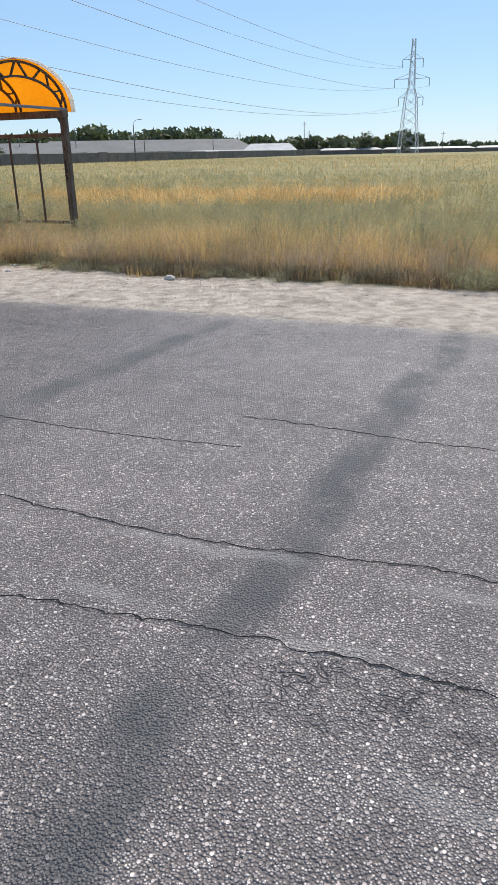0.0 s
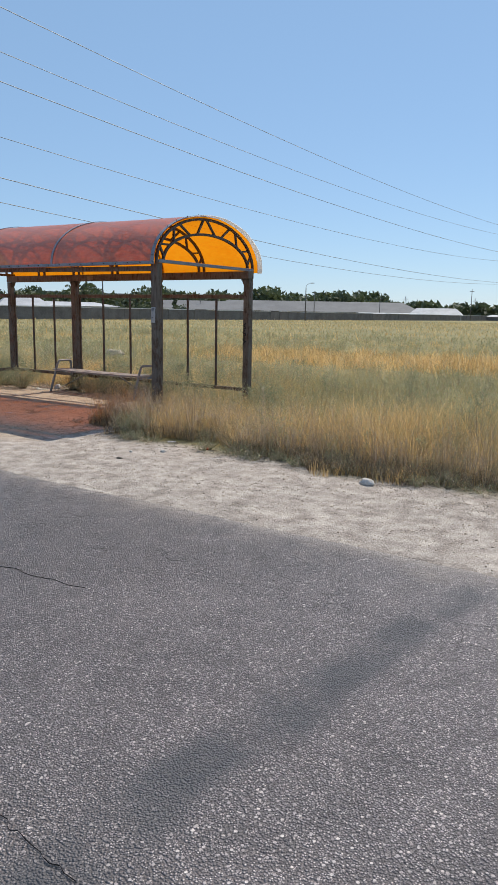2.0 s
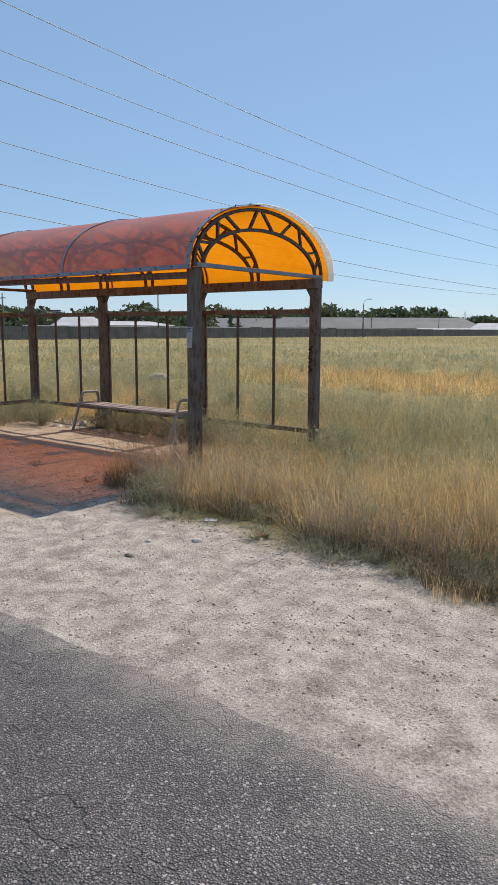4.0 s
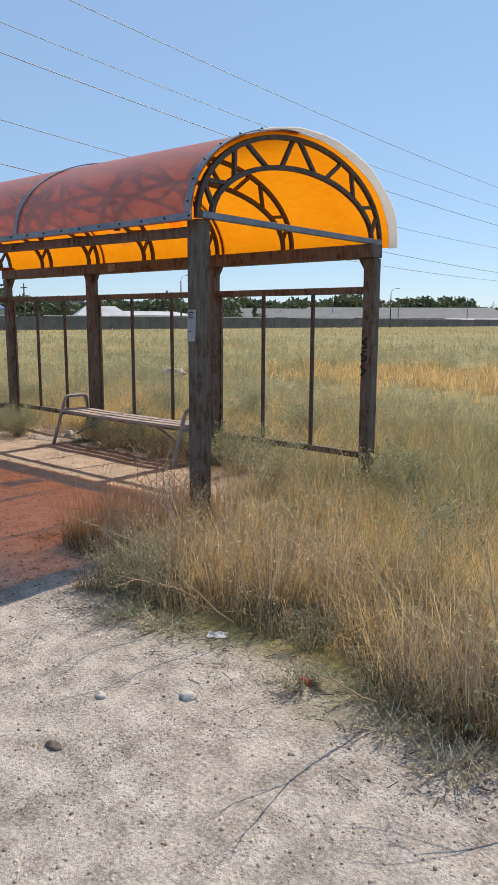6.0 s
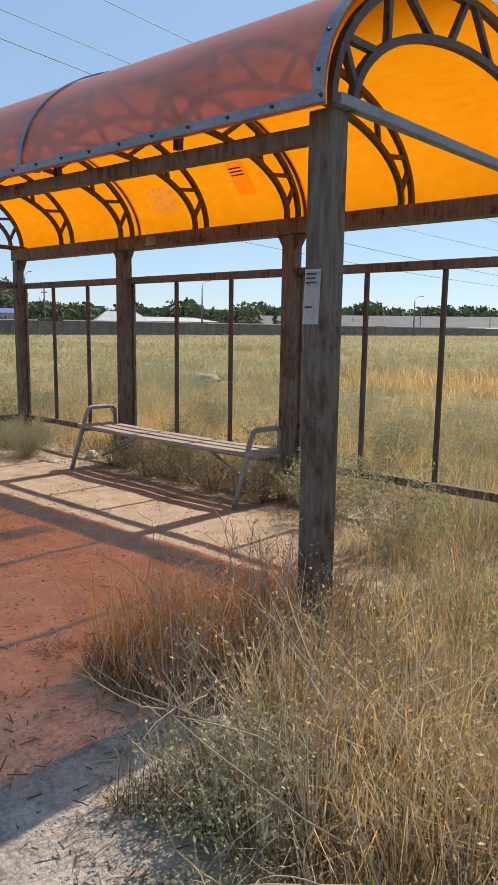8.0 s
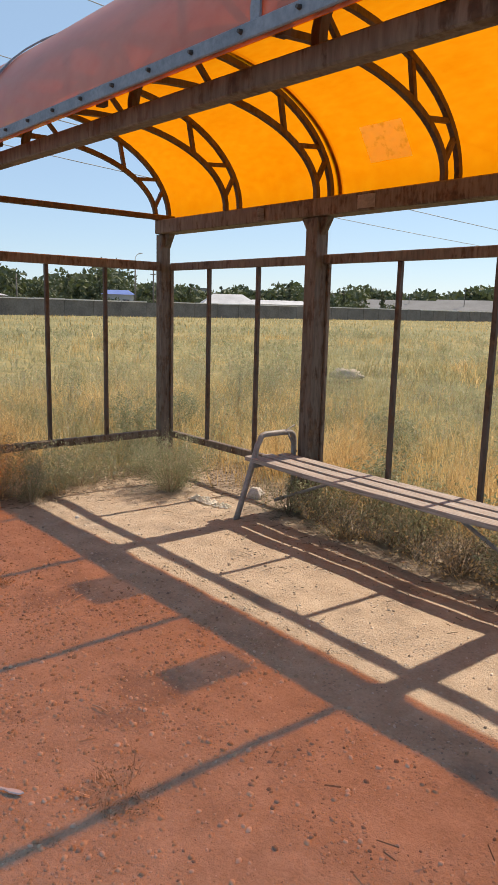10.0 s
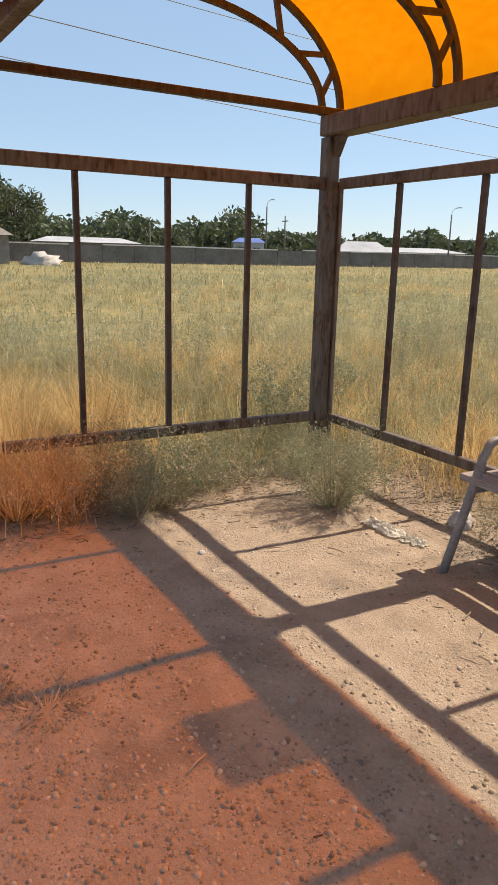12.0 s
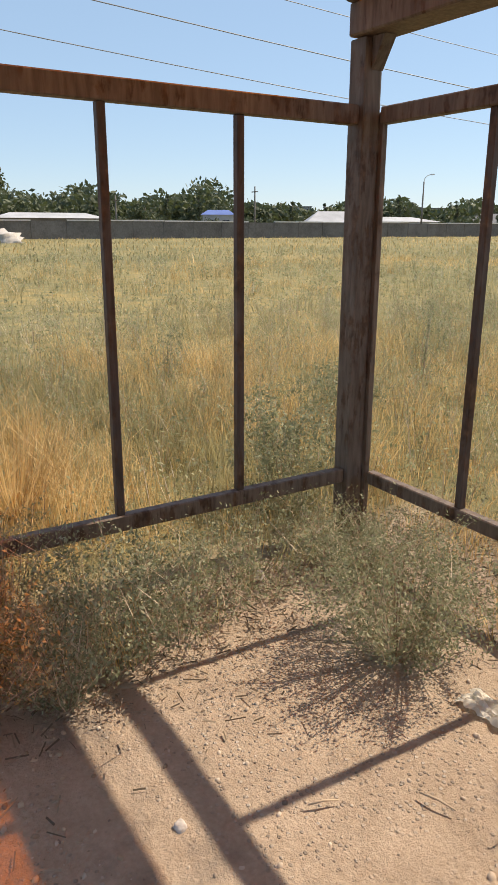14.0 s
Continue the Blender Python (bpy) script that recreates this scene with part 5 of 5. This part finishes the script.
def pebbles():
    g = np.random.default_rng(31)
    x, y = g.uniform(-0.5, 13.0, 58000), g.uniform(-6.0, -0.3, 58000)
    dens = 0.48 + 0.3 * waves(x, y, 1.1, 41) + 0.2 * waves(x, y, 4.0, 42)
    dens = dens * np.where((x < 6) & (y > -1.75), 0.45, 1.0)
    ok = bare(x, y) & (g.random(len(x)) < np.clip(dens, 0.06, 0.95))
    x, y = x[ok], y[ok]
    # loose clods on the trodden soil under the roof
    cx, cy = g.uniform(0.3, 6.0, 38000), g.uniform(-4.0, -1.5, 38000)
    keep = bare(cx, cy) & (g.random(len(cx)) < np.clip(0.42 + 0.75 * waves(cx, cy, 1.3, 47) + 0.3 * waves(cx, cy, 4.5, 48), 0.03, 1.0))
    cx, cy = cx[keep], cy[keep]
    first = len(x)
    x, y = np.concatenate((x, cx)), np.concatenate((y, cy))
    n = len(x)
    r = 0.0026 + 0.0095 * g.random(n) ** 3 + 0.010 * (g.random(n) < 0.006)
    r = r * np.where((x < 6) & (y < -1.75), 1.12, 1.0)
    r[first:] = 0.0026 + 0.011 * g.random(n - first) ** 5
    jig = 1 + 0.45 * (g.random((n, 8, 3)) - 0.5)
    a = np.arange(4) * math.pi / 2
    low = np.stack((np.cos(a), np.sin(a), -0.35 + 0 * a), 1)
    high = np.stack((np.cos(a + 0.6) * 0.72, np.sin(a + 0.6) * 0.72, 0.38 + 0 * a), 1)
    t = np.concatenate((low, high))[None] * jig
    turn = g.random(n) * 6.283
    c, s = np.cos(turn)[:, None], np.sin(turn)[:, None]
    t = np.stack((t[..., 0] * c - t[..., 1] * s * 0.75, t[..., 0] * s + t[..., 1] * c * 0.75, t[..., 2]), 2) * r[:, None, None]
    z = np.array([ground_height(px, py) for px, py in zip(x, y)])
    t += np.stack((x, y, z + r * 0.12), 1)[:, None, :]
    loops = []
    for k in range(4):
        loops += [k, (k + 1) % 4, 4 + k, (k + 1) % 4, 4 + (k + 1) % 4, 4 + k]
    loops += [4, 5, 6, 7]
    for name, label, category, material, a, b in (("gravel", "small grey and pale stones on the soil", "gravel", M_PEBBLE, 0, first), ("soil_clods", "small loose clods of trodden earth", "soil", M_CLOD, first, n)):
        c = b - a
        L = (np.arange(c)[:, None] * 8 + np.array(loops)[None]).ravel()
        tagged(new(name, big_mesh(name, t[a:b].reshape(-1, 3), L, np.tile([3] * 8 + [4], c), material)), label, category, kind="stuff")



pebbles()


def rock(name, label, at, size, seed, material, category="stone"):
    bm = bmesh.new()
    bmesh.ops.create_icosphere(bm, subdivisions=3, radius=1.0)
    for v in bm.verts:
        d = 1 + 0.35 * noise.noise(v.co * 1.4 + Vector((seed, 0, 0))) + (0.6 if category in ("bag", "rubble") else 0.14) * noise.noise(v.co * (5 if category in ("bag", "rubble") else 4) + Vector((0, seed, 0)))
        v.co = Vector((v.co.x * size[0], v.co.y * size[1], max(v.co.z, -0.35) * size[2])) * d
    for f in bm.faces:
        f.smooth = True
    ob = tagged(part(name, bm, material), label, category)
    ob.location = (at[0], at[1], at[2] + size[2] * 0.25)
    return ob


rock("stone", "whitish stone lying at the edge of the grass", (10.15, -3.85, 0.0), (0.07, 0.055, 0.05), 2.0, M_STONE)
M_RED = plain("red_plastic", (0.42, 0.05, 0.02), (0.62, 0.10, 0.03), 30, 0.4)
rock("wrapper", "small crumpled red plastic wrapper on the verge", (7.91, -3.45, 0.0), (0.028, 0.02, 0.022), 21.0, M_RED, "bag")
rock("stone", "rounded pale stone in the soil", (1.17, -1.54, 0.0), (0.019, 0.016, 0.012), 3.0, M_STONE)
rock("stone", "rounded pale stone on the gravel", (7.33, -4.11, 0.0), (0.022, 0.02, 0.015), 4.0, M_STONE)
rock("stone", "grey stone on the gravel", (7.61, -3.87, 0.0), (0.035, 0.03, 0.02), 5.0, M_STONE)
rock("stone", "dark flat stone on the gravel", (7.49, -4.45, 0.0), (0.04, 0.022, 0.014), 6.0, M_BARK)
rock("stone", "pale stone by the weeds", (0.17, -0.67, 0.0), (0.04, 0.03, 0.025), 7.0, M_STONE)
rock("stone", "round pale stone beside the bench", (1.45, -0.12, 0.0), (0.075, 0.06, 0.06), 8.0, M_STONE)


def plastic_bag(label, at, turn, length, width, seed):
    """A thin bag, torn open and crumpled into a ragged strip."""
    bm = bmesh.new()
    nu, nv = 26, 12
    grid = []
    for j in range(nv + 1):
        row = []
        for i in range(nu + 1):
            u, v = i / nu - 0.5, j / nv - 0.5
            ragged = 1 + 0.55 * noise.noise(Vector((u * 7, seed, 0)))
            p = Vector((u * length + 0.012 * noise.noise(Vector((v * 9, u * 5, seed))), v * width * ragged + 0.03 * noise.noise(Vector((u * 6, seed, 5))), 0))
            fold = abs(noise.noise(Vector((u * 8, v * 4, seed)))) + 0.5 * abs(noise.noise(Vector((u * 17, v * 10, seed))))
            p.z = 0.008 + 0.042 * fold * (1 - (2 * v) ** 4) * (1 - (2 * u) ** 6)
            row.append(bm.verts.new(p))
        grid.append(row)
    for j in range(nv):
        for i in range(nu):
            bm.faces.new((grid[j][i], grid[j][i + 1], grid[j + 1][i + 1], grid[j + 1][i]))
    bmesh.ops.solidify(bm, geom=bm.faces[:], thickness=0.001)
    ob = tagged(part("plastic_bag", bm, M_BAG), label, "bag")
    ob.matrix_world = pose(*at, 0, 0, turn)


M_BAG = leaf_material("thin_white_plastic", [(0.25, (0.76, 0.73, 0.67)), (0.75, (0.88, 0.86, 0.81))], (0.9, 0.88, 0.8), 0.35)
plastic_bag("crumpled white plastic bag on the soil", (1.31, -0.54, 0.0), 2, 0.27, 0.10, 9.0)
plastic_bag("small crumpled white plastic bag on the soil", (1.53, -0.52, 0.0), 18, 0.15, 0.08, 13.0)
rock("rubble_heap", "heap of pale broken rubble in the field", (-63, 13.8, 0), (1.6, 1.5, 0.85), 11.0, M_STONE, "rubble")
rock("concrete_lump", "pale concrete lump in the grass", (-4.75, 7.6, 0.10), (0.42, 0.3, 0.15), 12.0, M_PEBBLE, "concrete")
card("paper_scrap", "torn white card lying on the litter", "paper", (7.28, -3.42, 0.008), (0.8, 0.6, 0.0), (-0.6, 0.8, 0.03), 0.10, 0.065, M_PAPER, (), 0.008)


# ---- marks, plates and stickers on the shelter ----
def graffiti():
    g = random.Random(8)
    bm = bmesh.new()
    for z0 in (1.06, 1.19, 1.31):
        pts = [(6.045 + 0.03 * math.sin(k * 1.1 + z0 * 9), -0.062, z0 + 0.012 * k + 0.01 * math.cos(k * 1.7)) for k in range(9)]
        add_tube(bm, pts, 0.011, 6)
    for v in bm.verts:
        v.co.y = -0.0625 + (v.co.y + 0.062) * 0.12
    tagged(part("graffiti", bm, M_SPRAY), "black spray scrawl on a steel post", "graffiti")


graffiti()
card("beam_plate", "pale rusty plate fixed to the roof beam", "plate", (2.40, -0.132, 2.145), (1, 0, 0), (0, 0, 1), 0.15, 0.085, M_STONE, (), 0.003)
card("beam_plate", "rusty plate fixed to the roof beam", "plate", (1.40, -0.137, 2.145), (1, 0, 0), (0, 0, 1), 0.08, 0.085, M_WOOD, (), 0.006)


M_FILM = Mat("faded_film", 0.6)
M_FILM.colour(M_FILM.ramp(M_FILM.noise(14, 4), [(0.33, (0.35, 0.45, 0.22)), (0.45, (0.85, 0.85, 0.78)), (0.7, (0.92, 0.90, 0.82))]))
film_clear, film_mix = M_FILM.node("ShaderNodeBsdfTranslucent"), M_FILM.node("ShaderNodeMixShader")
film_clear.inputs[0].default_value, film_mix.inputs[0].default_value = (0.95, 0.93, 0.85, 1), 0.3
film_see, film_all = M_FILM.node("ShaderNodeBsdfTransparent"), M_FILM.node("ShaderNodeMixShader")
film_all.inputs[0].default_value = 0.5
M_FILM.link(M_FILM.bsdf.outputs[0], film_mix.inputs[1])
M_FILM.link(film_clear.outputs[0], film_mix.inputs[2])
M_FILM.link(film_mix.outputs[0], film_all.inputs[1])
M_FILM.link(film_see.outputs[0], film_all.inputs[2])
M_FILM.link(film_all.outputs[0], M_FILM.out.inputs[0])
M_FILM = M_FILM.m


def roof_sticker(x, a, w, h, material, label, bars=()):
    p, q = arch_point(math.pi - a, HALF + 0.06, RISE + 0.008, x), arch_point(math.pi - a - 0.2, HALF + 0.06, RISE + 0.008, x)
    card("roof_sticker", label, "sticker", p, (1, 0, 0), q - p, w, h, material, bars, 0.006)


roof_sticker(2.34, 0.27, 0.34, 0.24, M_FILM, "faded white paper stuck under the roof")
M_TAPE = leaf_material("orange_tape", [(0.25, (0.80, 0.36, 0.14)), (0.75, (0.90, 0.50, 0.24))], (1.0, 0.5, 0.2), 0.65)
tape_tree = M_TAPE.node_tree
tape_clear, tape_mix = tape_tree.nodes.new("ShaderNodeBsdfTransparent"), tape_tree.nodes.new("ShaderNodeMixShader")
tape_mix.inputs[0].default_value = 0.45
tape_out = tape_tree.nodes["Material Output"]
tape_tree.links.new(tape_out.inputs[0].links[0].from_socket, tape_mix.inputs[1])
tape_tree.links.new(tape_clear.outputs[0], tape_mix.inputs[2])
tape_tree.links.new(tape_mix.outputs[0], tape_out.inputs[0])
roof_sticker(3.44, 0.35, 0.20, 0.30, M_TAPE, "peeling orange paper stuck under the roof", ((0.1, 0.6, 0.8, 0.64), (0.1, 0.7, 0.8, 0.74), (0.1, 0.8, 0.8, 0.84)))


# ---- a tangle of barbed wire beside the shelter ----
def barbed_wire():
    g = random.Random(5)
    ob = thing("barbed_wire", "rusty tangle of barbed wire in the grass", "wire", at=(-0.75, -2.55, 0))
    for k in range(4):
        c, r = Vector((g.uniform(-0.2, 0.2), g.uniform(-0.25, 0.25), 0.25 + 0.08 * k)), g.uniform(0.16, 0.3)
        tilt = g.uniform(0.5, 1.3)
        pts = [c + Vector((math.cos(a) * r, math.sin(a) * r * math.cos(tilt), math.sin(a) * r * math.sin(tilt) + 0.02 * math.sin(a * 5))) for a in [j * 6.283 / 22 for j in range(22)]]
        loop = part("wire_loop", tube(pts, 0.0022, 4), M_BOLT, ob)
        for j in range(0, 22, 3):
            d = Vector((g.uniform(-1, 1), g.uniform(-1, 1), g.uniform(-1, 1))).normalized() * 0.014
            part("barb", tube([pts[j] - d, pts[j] + d], 0.0016, 3), M_BOLT, loop)


barbed_wire()


# ---- small rubbish on the soil ----
def plastic_knife():
    bm = bmesh.new()
    outline = [(-0.065, -0.004), (-0.02, -0.005), (0.0, -0.004), (0.02, -0.010), (0.055, -0.009), (0.066, 0.002), (0.05, 0.009), (0.02, 0.008), (0.0, 0.004), (-0.02, 0.005), (-0.065, 0.004)]
    low = [bm.verts.new((px, py, 0.0)) for px, py in outline]
    top = [bm.verts.new((px * 0.98, py * 0.8, 0.004)) for px, py in outline]
    n = len(outline)
    bm.faces.new(low[::-1]), bm.faces.new(top)
    for k in range(n):
        bm.faces.new((low[k], low[(k + 1) % n], top[(k + 1) % n], top[k]))
    ob = tagged(part("plastic_knife", bm, M_KNIFE), "grey-blue plastic knife lying on the soil", "knife")
    ob.matrix_world = pose(3.73, -3.05, 0.012, 2, 0, 35)


M_KNIFE = plain("grey_plastic", (0.42, 0.47, 0.50), (0.52, 0.56, 0.60), 20, 0.4)
plastic_knife()
for k, (x, y, turn, ln) in enumerate(((2.96, -2.88, 60, 0.06), (3.5, -2.6, 15, 0.045), (2.5, -2.2, 120, 0.05), (1.45, -0.95, 20, 0.05), (1.3, -1.2, 70, 0.04), (3.3, -3.2, 150, 0.05), (2.2, -3.1, 40, 0.05))):
    c, sn = math.cos(radians(turn)) * ln, math.sin(radians(turn)) * ln
    tagged(part("stick", tube([(x - c, y - sn, 0.012), (x, y, 0.018), (x + c, y + sn, 0.012)], [0.003, 0.0035, 0.002], 5), M_TWIG), "short pale dry stick on the soil", "stick", "sticks")
rock("stone", "pale stone half hidden under the weeds", (6.28, -3.02, 0.02), (0.10, 0.08, 0.09), 14.0, M_STONE)
